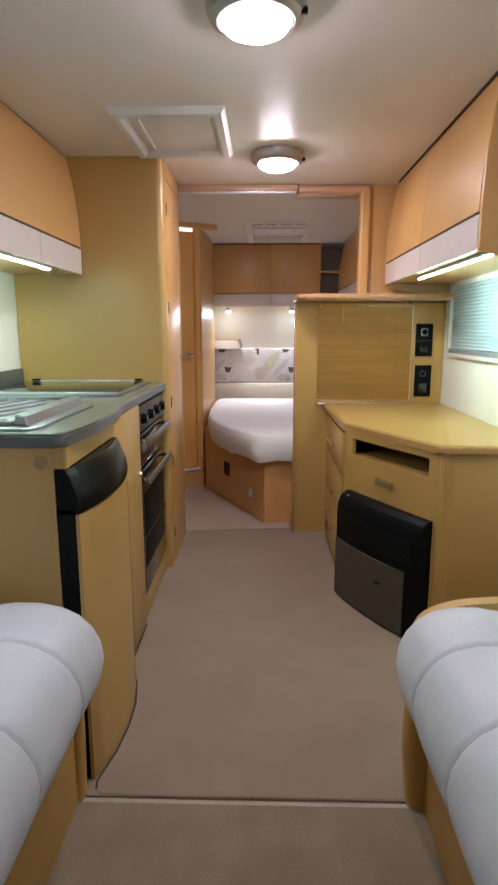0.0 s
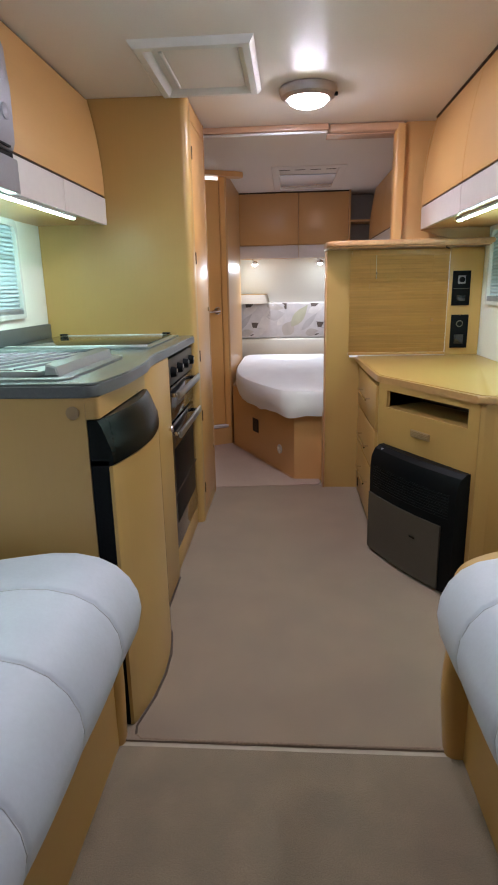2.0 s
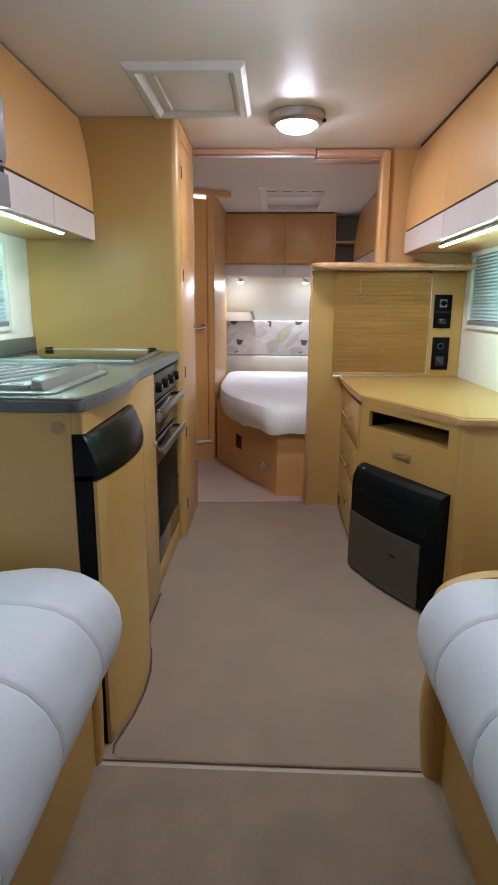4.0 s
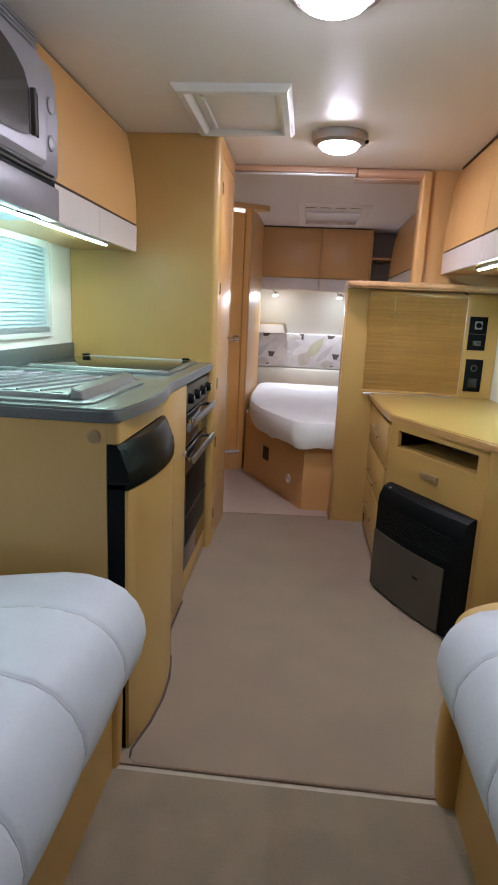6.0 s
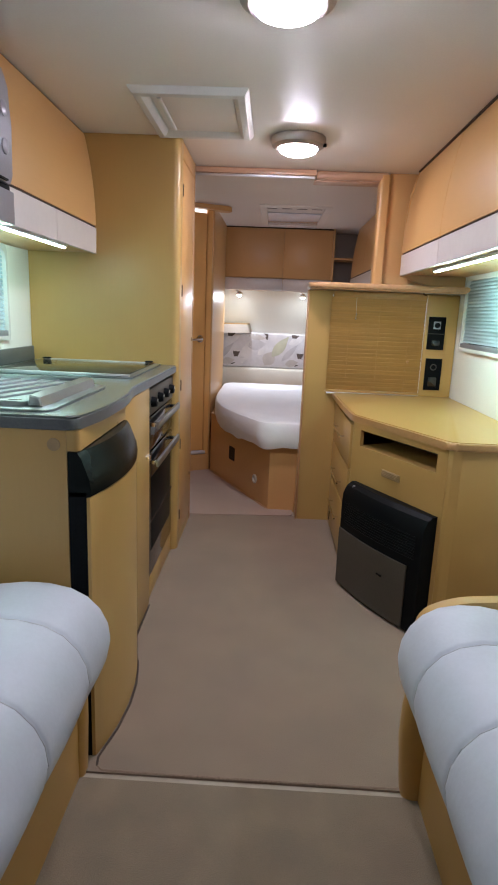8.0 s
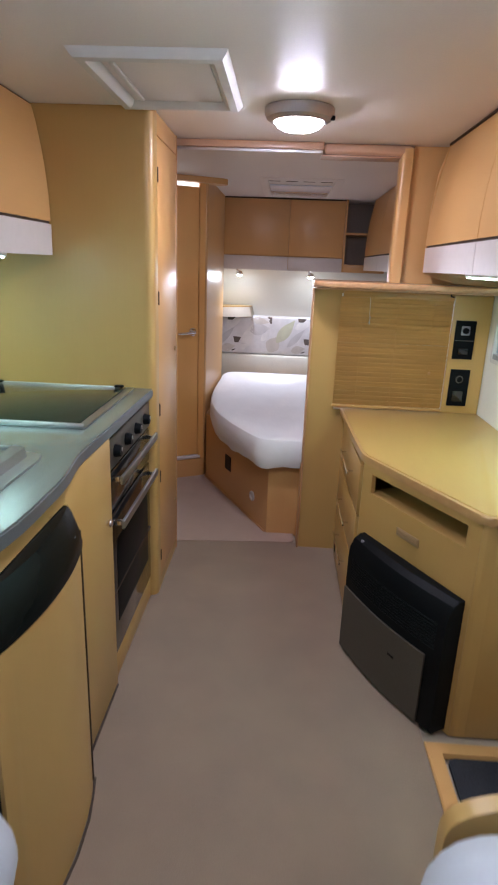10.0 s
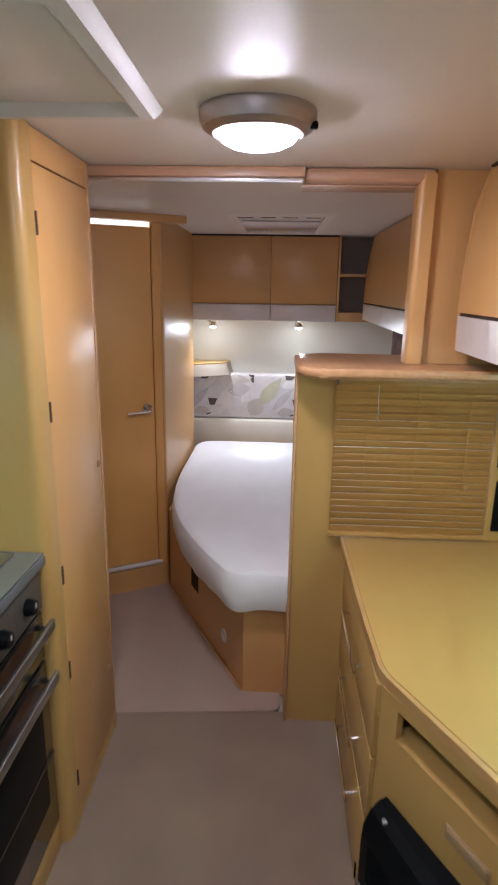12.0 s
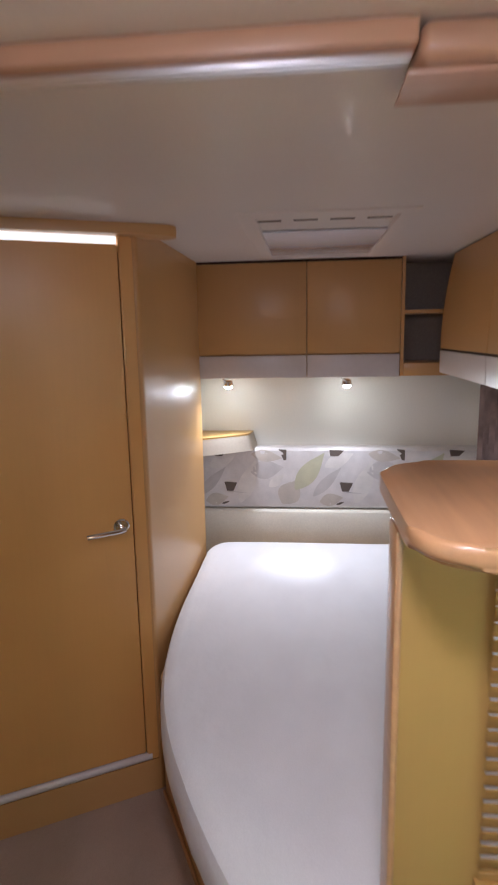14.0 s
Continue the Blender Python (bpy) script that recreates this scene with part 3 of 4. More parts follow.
part("glass_lid", box(-0.70, -0.175, 2.392, 2.945, ZT + 0.0065, ZT + 0.012, 0.002), M_TINT, hob, "dark tinted glass lid")
part("lid_edge", box(-0.70, -0.155, 2.380, 2.3915, ZT + 0.0065, ZT + 0.015, 0.003), M_ALU, hob)
part("lid_edge", box(-0.70, -0.20, 2.9455, 2.953, ZT + 0.0065, ZT + 0.013, 0.002), M_ALU, hob)
for x, y in ((-0.68, 2.93), (-0.20, 2.94)):
    part("lid_clip", box(x - 0.018, x + 0.018, y - 0.012, y + 0.012, ZT + 0.0125, ZT + 0.020, 0.004), M_BLACK, hob)

# Overhead lockers: bowed door above a pale flap.


def locker_profile(face, wall, z0, z1, lean):
    """Outline in x and z of a bowed locker front from the flap's top to the ceiling."""
    s = 1 if wall > face else -1
    return [(face + s * (lean * ((i / 8) ** 2)), z0 + (z1 - z0) * i / 8) for i in range(9)]


def locker(name, face, wall, y0, y1, zb, zf, zt, lean, group, label, flaps=()):
    s = 1 if wall > face else -1
    t = thing(name, ((face + wall) / 2, (y0 + y1) / 2, zb), label, "locker", group)
    pr = locker_profile(face, wall, zf, zt, lean)
    body = [(x + s * 0.020, z) for x, z in locker_profile(face, wall, zb, zt, lean)]
    part("carcass", along_y([(wall - s * 0.002, zb + 0.004)] + [(x, z + 0.004 if i == 0 else z) for i, (x, z) in enumerate(body)] + [(wall - s * 0.002, zt)], y0 + 0.002, y1 - 0.002), M_PINKWOODY, t)
    part("door", along_y(pr + [(x + s * 0.018, z) for x, z in pr[::-1]], y0 + 0.0015, y1 - 0.0015, 0.002), M_PINKWOODY, t, "bowed beech locker door")
    for fa, fb in flaps or ((y0, y1),):
        part("flap", along_y([(face, zb), (face - s * 0.002, zf - 0.010), (face + s * 0.018, zf - 0.010), (face + s * 0.018, zb)], fa + 0.0015, fb - 0.0015, 0.002), M_FLAP, t, "pale pinkish flap")
    # Dark filler paints the shade in the gap between door and flap.
    part("shadow_gap", box(face + s * 0.006, face + s * 0.0185, y0 + 0.0015, y1 - 0.0015, zf - 0.0095, zf - 0.0005), M_DARK, t)
    return t


LL = "bowed beech overhead locker with a pale lower flap above the worktop"
locker("overhead_locker", -0.455, XL, 2.075, 2.995, 1.452, 1.572, CEIL - 0.008, 0.045, "", LL, ((2.075, 2.495), (2.495, 2.995)))
for a, b in ((2.115, 2.78), (2.78, 3.495)):
    locker("overhead_locker", 1.045, XR, a, b, 1.440, 1.553, CEIL - 0.008, 0.055, "lockers over the side counter", "bowed beech overhead locker with a pale flap over the counter")
for a, b in ((3.64, 4.20), (4.20, 4.77), (4.77, 5.44)):
    locker("overhead_locker", 1.03, XR, a, b, 1.435, 1.54, CEILB - 0.006, 0.045, "lockers beside the bed", "bowed beech overhead locker beside the bed")
for y0, y1 in ((2.095, 2.113), (3.497, 3.515)):
    prof = [(1.047, 1.437), (1.047, 1.56), (1.052, 1.72), (1.066, 1.85), (1.10, CEIL - 0.002), (XR - 0.001, CEIL - 0.002), (XR - 0.001, 1.385), (1.20, 1.392), (1.13, 1.41), (1.085, 1.428)]
    single("locker_end_panel", along_y(prof, y0, y1, 0.003), M_PINKWOOD, "shaped beech end panel of the overhead lockers", "panel", group="locker ends")
# Thin dark strips draw the line where locker tops meet the ceiling.
single("ceiling_bead", box(1.092, 1.11, 2.115, 3.49, CEIL - 0.0075, CEIL - 0.001), M_DARK, "dark strip between locker tops and ceiling", "trim")
single("ceiling_bead", box(-0.52, -0.506, 2.077, 2.992, CEIL - 0.0075, CEIL - 0.001), M_DARK, "dark strip between locker tops and ceiling", "trim")


def strip_lamp(x, y0, y1, z, glow):
    t = thing("strip_lamp", (x, (y0 + y1) / 2, z), "lit cool white strip lamp, under lockers and added unseen in the lounge", "lamp", "strip lamps")
    part("housing", box(x - 0.011, x + 0.011, y0, y1, z - 0.002, z + 0.010, 0.002), M_WHITEPL, t)
    part("diffuser", box(x - 0.0065, x + 0.0065, y0 + 0.01, y1 - 0.01, z - 0.007, z - 0.0022, 0.002), glow, t, "glowing strip diffuser")


strip_lamp(-0.478, 1.52, 2.64, 1.4435, M_TUBE)
strip_lamp(1.105, 2.12, 3.02, 1.4325, M_TUBE)
# Wall strips added out of view above the lounge seats.
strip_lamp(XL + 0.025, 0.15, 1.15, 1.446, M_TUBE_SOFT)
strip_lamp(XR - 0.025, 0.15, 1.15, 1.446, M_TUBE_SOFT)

mw = thing("microwave", (-0.58, 1.72, 1.558), "silver microwave oven with an arched dark window", "microwave")
mwp = [(-0.43, 1.558), (-0.422, 1.58), (-0.42, 1.72), (-0.425, 1.82), (-0.44, 1.87), (-0.47, 1.89), (-0.765, 1.89), (-0.765, 1.558)]
part("case", along_y(mwp, 1.46, 2.055, 0.004), M_SILVER, mw)
dp = [(-0.419, 1.575), (-0.408, 1.59), (-0.405, 1.72), (-0.410, 1.81), (-0.425, 1.865), (-0.436, 1.865), (-0.42, 1.575)]
d = part("door", along_y(dp, 1.47, 1.945, 0.003), M_SILVER, mw)
arc = [(1.50, 1.625), (1.55, 1.612), (1.68, 1.612), (1.80, 1.622), (1.838, 1.632)] + [(1.50 + 0.34 * i / 12, 1.735 + 0.10 * math.sqrt(max(0, 1 - (i / 12) ** 2))) for i in range(12, -1, -1)]
part("door_window", loft([[(-0.409, y, z) for y, z in arc], [(-0.4025, y, z) for y, z in arc]]), M_BLACKGLOSS, d, "arched dark glass window")
part("door_handle", box(-0.409, -0.392, 1.848, 1.862, 1.632, 1.748, 0.005), M_HEATGREY, d, "dark grey upright handle")
part("handle_recess", box(-0.409, -0.4035, 1.8625, 1.892, 1.636, 1.745, 0.002), M_BLACK, d, "dark recess beside the handle")
for z in (1.752, 1.652):
    knob = part("knob", turned([(0.022, 0), (0.021, 0.004), (0.016, 0.006), (0.002, 0.007)], (-0.421, 2.005, z), 20, "x"), M_SILVER, mw)
part("vent_slot", box(-0.43, -0.4205, 1.50, 2.02, 1.562, 1.567), M_BLACK, mw)
shelf_mw = thing("microwave_shelf", (-0.6, 1.75, 1.446), "silver grey shelf box that carries the microwave", "shelf")
part("box_front", box(-0.775, -0.428, 1.44, 2.071, 1.446, 1.540, 0.004), M_SILVER, shelf_mw)
# Black block fills the gap, its colour taking the place of shade.
part("top_gap", box(-0.77, -0.440, 1.45, 2.068, 1.5403, 1.5575), M_BLACK, shelf_mw, "black block standing for the dark gap under the oven")
grille = thing("grille_panel", (-0.49, 1.75, 1.80), "grey ribbed panel above the microwave", "panel")
part("backing", box(-0.500, -0.488, 1.44, 2.071, 1.8905, CEIL - 0.003), M_SILVER, grille)
for i in range(5):
    part("rib", box(-0.4878, -0.482, 1.445, 2.068, 1.897 + i * 0.0125, 1.904 + i * 0.0125, 0.002), M_SILVER, grille)
single("power_cable", tube([(-0.46, 1.86, 1.442), (-0.44, 1.92, 1.438), (-0.45, 1.98, 1.440), (-0.47, 2.02, 1.442)], 0.003, 6), M_BLACK, "thin black cable under the microwave shelf", "cable")
prof = [(-0.452, 1.455), (-0.452, 1.60), (-0.465, 1.80), (-0.50, CEIL - 0.002), (XL + 0.001, CEIL - 0.002), (XL + 0.001, 1.455)]
single("locker_end_panel", along_y(prof, 1.42, 1.438, 0.002), M_PINKWOOD, "beech end panel beside the microwave", "panel")
single("niche_panel", box(XL + 0.001, XL + 0.012, 1.44, 2.07, 1.48, CEIL - 0.003), M_WOOD, "beech backing of the microwave niche", "panel")

# ---- right side: counter, heater, divider ----
ZC = 0.785
PY = 3.56
A, B = Vector((0.757, 2.80)), Vector((1.035, 2.30))
dirf = (B - A).normalized()
nrm = Vector((dirf.y, -dirf.x))


def on_face(s, out, z):
    p = A + dirf * s + nrm * out
    return (p.x, p.y, z)


def face_block(s0, s1, o0, o1, z0, z1, bevel=0.0):
    pts = [on_face(s0, o0, 0)[:2], on_face(s1, o0, 0)[:2], on_face(s1, o1, 0)[:2], on_face(s0, o1, 0)[:2]]
    bm = prism(pts, z0, z1)
    if bevel:
        bmesh.ops.bevel(bm, geom=bm.edges[:], offset=bevel, segments=2, affect="EDGES")
    return bm


LF = (B - A).length
side = thing("side_cabinet", (1.1, 2.9, 0), "beech side cabinet with drawers and an angled front", "cabinet")
part("end_panel", box(1.036, XR - 0.002, 2.30, 2.318, 0, ZC - 0.03, 0.002), M_WOOD, side)
slot0, slot1, sz0, sz1 = 0.055, LF - 0.055, 0.655, 0.728
part("angled_panel", face_block(0.002, LF - 0.002, -0.018, 0, 0, sz0), M_WOOD, side)
part("angled_rail", face_block(0.002, LF - 0.002, -0.018, 0, sz1, ZC - 0.03), M_WOODX, side)
part("slot_stile", face_block(0.002, slot0, -0.018, 0, sz0, sz1), M_WOOD, side)
part("slot_stile", face_block(slot1, LF - 0.002, -0.018, 0, sz0, sz1), M_WOOD, side)
for z0, z1 in ((sz0 - 0.014, sz0 - 0.001), (sz1 + 0.001, sz1 + 0.012)):
    part("niche_board", face_block(slot0 - 0.02, slot1 + 0.02, -0.22, -0.0185, z0, z1), M_WOODX, side)
part("niche_back", face_block(slot0 - 0.02, slot1 + 0.02, -0.235, -0.2205, sz0 - 0.014, sz1 + 0.012), M_DARK, side)
post = [on_face(LF - 0.045, 0.0006, 0)[:2], (B.x + 0.0003, B.y - 0.0006), (1.085, B.y - 0.0006), (1.085, B.y + 0.017), on_face(LF - 0.045, -0.017, 0)[:2]]
part("corner_post", prism(rounded(post, [0, 0.05, 0, 0, 0], 10), 0.0, ZC - 0.0305), M_WOOD, side, "rounded corner post")
DX = 0.762
part("drawer_stile", box(DX, DX + 0.018, 2.802, 2.83, 0, ZC - 0.03), M_WOOD, side)
part("drawer_stile", box(DX, DX + 0.018, 3.50, PY - 0.002, 0, ZC - 0.03), M_WOOD, side)
part("carcass", box(DX + 0.019, DX + 0.03, 2.83, 3.50, 0, ZC - 0.03), M_WOOD, side)
part("plinth", box(DX + 0.002, DX + 0.018, 2.832, 3.498, 0, 0.045), M_WOOD, side)
for z0, z1, hz in ((0.53, 0.735, 0.64), (0.325, 0.524, 0.405), (0.05, 0.319, 0.22)):
    d = part("drawer", box(DX - 0.012, DX + 0.0185, 2.833, 3.497, z0, z1, 0.003), M_WOOD, side, "flush beech drawer front")
    part("bar_handle", tube([(DX - 0.036, 3.00, hz), (DX - 0.036, 3.32, hz)], 0.0045), M_CHROME, d, "slim chrome bar handle")
    for y in (3.03, 3.29):
        part("handle_post", tube([(DX - 0.011, y, hz), (DX - 0.036, y, hz)], 0.004), M_CHROME, d)
for y in (2.90, 3.40):
    part("hinge", box(DX - 0.016, DX - 0.0115, y - 0.004, y + 0.004, 0.07, 0.12, 0.001), M_BLACK, side)
g = part("air_grille", face_block(0.22, 0.33, 0.0005, 0.006, 0.562, 0.592, 0.001), M_VENT, side, "small beige air grille")
for i in range(4):
    part("louvre", face_block(0.226, 0.324, 0.006, 0.009, 0.566 + i * 0.0065, 0.569 + i * 0.0065), M_VENT, g)

ctop = rounded([(0.735, PY - 0.003), (0.742, 3.05), (0.751, 2.815), (1.030, 2.283), (XR - 0.002, 2.283), (XR - 0.002, PY - 0.003)], [0, 0.1, 0.035, 0.03, 0, 0])
top = thing("side_counter_top", (1.1, 2.9, ZC - 0.03), "yellowish beech counter top with a rounded angled edge", "worktop")
part("edge", prism(ctop, ZC - 0.030, ZC - 0.002, 0.008, 3), M_EDGE2, top, "brown rounded edging")
part("surface", prism([(x + 0.012 if x < 1.39 else x, y + (0.012 if y < 2.6 else 0)) for x, y in ctop], ZC - 0.003, ZC + 0.001, 0.001), M_TOP, top)

heat = thing("gas_heater", (0.85, 2.5, 0.01), "black gas heater with a bronze-grey lower panel", "heater")
h0, h1 = 0.045, LF - 0.02


def heater_ring(z, out, lo=h0, hi=h1, back=0.001, steps=12, curve=0.020):
    ring = [on_face(lo, back, z)]
    for i in range(steps + 1):
        u = i / steps
        ring.append(on_face(lo + (hi - lo) * u, out + curve * math.sin(math.pi * u), z))
    ring.append(on_face(hi, back, z))
    return ring


part("body", loft([heater_ring(z, o) for z, o in ((0.012, 0.058), (0.03, 0.066), (0.40, 0.066), (0.445, 0.062), (0.478, 0.044), (0.492, 0.020))]), M_BLACK, heat, "matt black casing")
gp1 = h0 + (h1 - h0) * 0.88
gp = []
for z in (0.022, 0.282):
    ring = [on_face(h0 + 0.004 + (gp1 - h0) * i / 10, 0.0665 + 0.020 * math.sin(math.pi * (0.01 + 0.88 * i / 10)) + o, z) for i in range(11) for o in (0.0,)]
    ring += [on_face(h0 + 0.004 + (gp1 - h0) * i / 10, 0.0730 + 0.020 * math.sin(math.pi * (0.01 + 0.88 * i / 10)), z) for i in range(10, -1, -1)]
    gp.append(ring)
part("front_panel", loft(gp), M_HEATGREY, heat, "bronze-grey metal front panel")
for i in range(9):
    z = 0.320 + i * 0.011
    ring_a = [on_face(h0 + 0.03 + (h1 - h0 - 0.06) * k / 8, 0.0655 + 0.020 * math.sin(math.pi * (0.06 + 0.88 * k / 8)), z) for k in range(9)]
    part("louvre", tube(ring_a, 0.0032, 5), M_BLACK, heat)
part("badge", face_block(0.345, 0.375, 0.086, 0.0935, 0.185, 0.192), M_BLACK, heat)
part("knob", turned([(0.007, 0), (0.007, 0.006), (0.001, 0.007)], (*on_face(0.09, 0.040, 0)[:2], 0.479), 14), M_SILVER, heat)

# Half-height divider between counter and bed.
wallm = None
for bx in ((0.572, 0.70, 0, 1.352), (0.70, 1.235, 0, 0.775), (1.235, XR - 0.002, 0, 1.352), (0.70, 1.235, 1.335, 1.352)):
    wallm = box(bx[0], bx[1], PY, PY + 0.045, bx[2], bx[3], bm=wallm)
structure("divider_wall", wallm, M_WOOD, "half-height beech divider between counter and bed", "wall")
structure("divider_edge", box(0.561, 0.5715, PY - 0.012, PY + 0.055, 0, 1.352, 0.004), M_EDGE, "rounded beech edging of the divider", "trim")
structure("socket_panel", box(1.222, XR - 0.003, PY - 0.014, PY - 0.0005, ZC + 0.002, 1.345, 0.002), M_WOOD, "beech panel that carries sockets", "panel")
shelf_out = rounded([(0.560, 3.395), (XR - 0.003, 3.395), (XR - 0.003, 3.83), (0.560, 3.83)], [0.09, 0, 0, 0.12], 8)
dshelf = thing("divider_shelf", (0.98, 3.6, 1.353), "thick rounded beech shelf on top of the divider", "shelf")
part("board", prism(shelf_out, 1.3605, 1.388, 0.012, 5), M_EDGE, dshelf, angle=35)
part("lower_moulding", prism(inset_plan(shelf_out, 0.012), 1.353, 1.3605, 0.003), M_EDGE, dshelf)
single("shelf_hook", tube([(1.165, 3.42, 1.353), (1.165, 3.42, 1.343), (1.18, 3.42, 1.340)], 0.003), M_BLACK, "small dark hook under the shelf", "hook")

upper = [(0.962, PY + 0.003), (XR - 0.002, PY + 0.003), (XR - 0.002, PY + 0.045), (0.962, PY + 0.045)]
structure("upper_partition", prism(upper, 1.389, CEIL - 0.001), M_PINKWOOD, "beech partition above the divider shelf", "wall")
pp = rounded([(0.905, PY - 0.026), (0.957, PY - 0.026), (0.957, PY + 0.055), (0.905, PY + 0.055)], [0.02, 0.004, 0.004, 0.02])
single("divider_post", prism(pp, 1.389, 1.950), M_PINKWOOD, "rounded beech post standing on the divider shelf", "post")

blind = thing("wooden_blind", (0.95, PY - 0.02, ZC + 0.005), "varnished wooden slatted blind half closed over a niche", "blind")
part("head_rail", box(0.705, 1.215, PY - 0.030, PY - 0.003, 1.318, 1.348, 0.003), M_SLAT, blind)
NS = 22
for i in range(NS):
    z = 1.3062 - i * 0.0233
    tilt = {4: 0.0118, 5: 0.0117, 6: 0.0124, 8: 0.0111}.get(i, (0.0127 if i > 8 else 0.0131) - 0.0003 * (i % 2))
    pr = [(PY - 0.0200, z + tilt), (PY - 0.0160, z + 0.001), (PY - 0.0090, z - tilt), (PY - 0.0080, z - tilt + 0.0006), (PY - 0.0147, z + 0.0016), (PY - 0.0188, z + tilt + 0.0006)]
    part("slat", along_x(pr, 0.694, 1.216), M_SLAT, blind)
part("bottom_rail", box(0.690, 1.218, PY - 0.028, PY - 0.003, ZC + 0.006, ZC + 0.020, 0.003), M_SLAT, blind)
for x in (0.80, 0.965, 1.13):
    part("ladder_cord", box(x - 0.0012, x + 0.0012, PY - 0.0225, PY - 0.0215, ZC + 0.02, 1.32), M_SLAT, blind)
part("tilt_cord", tube([(0.83, PY - 0.030, 1.32), (0.832, PY - 0.031, 1.215)], 0.0012, 5), M_WHITEPL, blind)
for x, z in ((0.834, 1.22), (0.832, 1.198)):
    part("cord_toggle", turned([(0.002, 0), (0.004, 0.004), (0.004, 0.012), (0.002, 0.016)], (x, PY - 0.031, z), 8), M_CHROME, blind)
part("knob", turned([(0.007, 0), (0.006, -0.004), (0.001, -0.005)], (1.14, PY - 0.027, 0.98), 10, "y"), M_EDGE, blind)


def control_panel(name, x0, x1, z0, z1, label):
    y = PY - 0.0145
    t = thing(name, ((x0 + x1) / 2, y, z0), label, "socket", "control panels")
    part("plate", box(x0, x1, y - 0.008, y, z0, z1, 0.002), M_BLACK, t)
    return t, y - 0.008


t, y = control_panel("control_panel", 1.238, 1.332, 1.052, 1.232, "dark switch panel with a round silver dial")
part("dial_plate", box(1.266, 1.304, y - 0.003, y - 0.0003, 1.165, 1.207, 0.003), M_SILVER, t)
part("dial", turned([(0.015, 0), (0.014, -0.010), (0.001, -0.011)], (1.285, y - 0.003, 1.186), 18, "y"), M_BLACK, t)
part("switch", box(1.262, 1.308, y - 0.005, y - 0.0003, 1.075, 1.105, 0.002), M_BLACKGLOSS, t)
part("divider_line", box(1.242, 1.328, y - 0.0015, y - 0.0003, 1.138, 1.141), M_HEATGREY, t)
t, y = control_panel("socket_plate", 1.243, 1.335, 0.825, 1.003, "dark double socket plate above the counter")
part("socket", turned([(0.018, 0), (0.017, -0.003), (0.001, -0.0035)], (1.288, y - 0.0003, 0.955), 20, "y"), M_HEATGREY, t)
part("socket_centre", turned([(0.013, 0), (0.001, -0.001)], (1.288, y - 0.004, 0.955), 16, "y"), M_BLACK, t)
part("socket_lower", box(1.262, 1.314, y - 0.003, y - 0.0003, 0.845, 0.90, 0.004), M_BLACKGLOSS, t)

# ---- rear: bed, headboard, washroom ----
base = thing("bed_base", (0.6, 4.5, 0), "beech bed base with a slanting front corner", "bed")
bo = [(-0.060, 4.56), (0.395, 3.705), (0.560, 3.705), (0.560, 3.612), (1.312, 3.612), (1.312, YB - 0.004), (-0.060, YB - 0.004)]
part("panel", prism(bo, 0.0, 0.46), M_PINKWOOD, base)
sd = Vector((0.455, -0.855)).normalized()
sn = Vector((sd.y, -sd.x))


def bed_face(s, out, z):
    p = Vector((-0.060, 4.56)) + sd * s + sn * out
    return Vector((p.x, p.y, z))


def bed_block(s0, s1, o0, o1, z0, z1):
    pts = [bed_face(s0, o0, 0)[:2], bed_face(s1, o0, 0)[:2], bed_face(s1, o1, 0)[:2], bed_face(s0, o1, 0)[:2]]
    return prism(pts, z0, z1)


part("air_vent", bed_block(0.36, 0.45, 0.0005, 0.004, 0.19, 0.285), M_DARK, base, "square brown air vent")
for i in range(5):
    part("vent_bar", bed_block(0.362, 0.448, 0.004, 0.006, 0.20 + i * 0.018, 0.204 + i * 0.018), M_BLACK, base)
rot = Matrix(((sd.x, sn.x, 0), (sd.y, sn.y, 0), (0, 0, 1))).to_4x4()
bm = turned([(0.030, 0.0005), (0.030, 0.006), (0.024, 0.009), (0.017, 0.006), (0.016, 0.0015)], (0, 0, 0), 22, "y")
bmesh.ops.transform(bm, matrix=Matrix.Translation(bed_face(0.775, 0, 0.155)) @ rot, verts=bm.verts[:])
part("ring", bm, M_WHITEPL, base, "cream plastic grommet")
part("skirting", tube([bed_face(0.0, 0.006, 0.012), bed_face(0.96, 0.006, 0.012)], 0.006, 6), M_EDGE, base)

mo = rounded([(-0.050, 5.59), (-0.055, 4.75), (-0.012, 4.36), (0.065, 4.11), (0.20, 3.84), (0.335, 3.630), (0.60, 3.625), (1.318, 3.625), (1.318, 5.59)],
             [0.16, 0.25, 0.2, 0.12, 0.12, 0.07, 0.0, 0.02, 0.02], 8)


def inset(points, d):
    out = []
    k = len(points)
    for i in range(k):
        a, b, c = Vector(points[i - 1]), Vector(points[i]), Vector(points[(i + 1) % k])
        e = (b - a).normalized() + (c - b).normalized()
        e = e.normalized() if e.length > 1e-6 else (c - b).normalized()
        n = Vector((-e.y, e.x))
        out.append((b.x + n.x * d, b.y + n.y * d))
    return out


ccw = sum(a[0] * b[1] - b[0] * a[1] for a, b in zip(mo, mo[1:] + mo[:1])) > 0
mo = mo if ccw else mo[::-1]
fine = []
for a, b in zip(mo, mo[1:] + mo[:1]):
    k = max(1, int((Vector(b) - Vector(a)).length / 0.03))
    fine += [(a[0] + (b[0] - a[0]) * i / k, a[1] + (b[1] - a[1]) * i / k) for i in range(k)]
rings = []
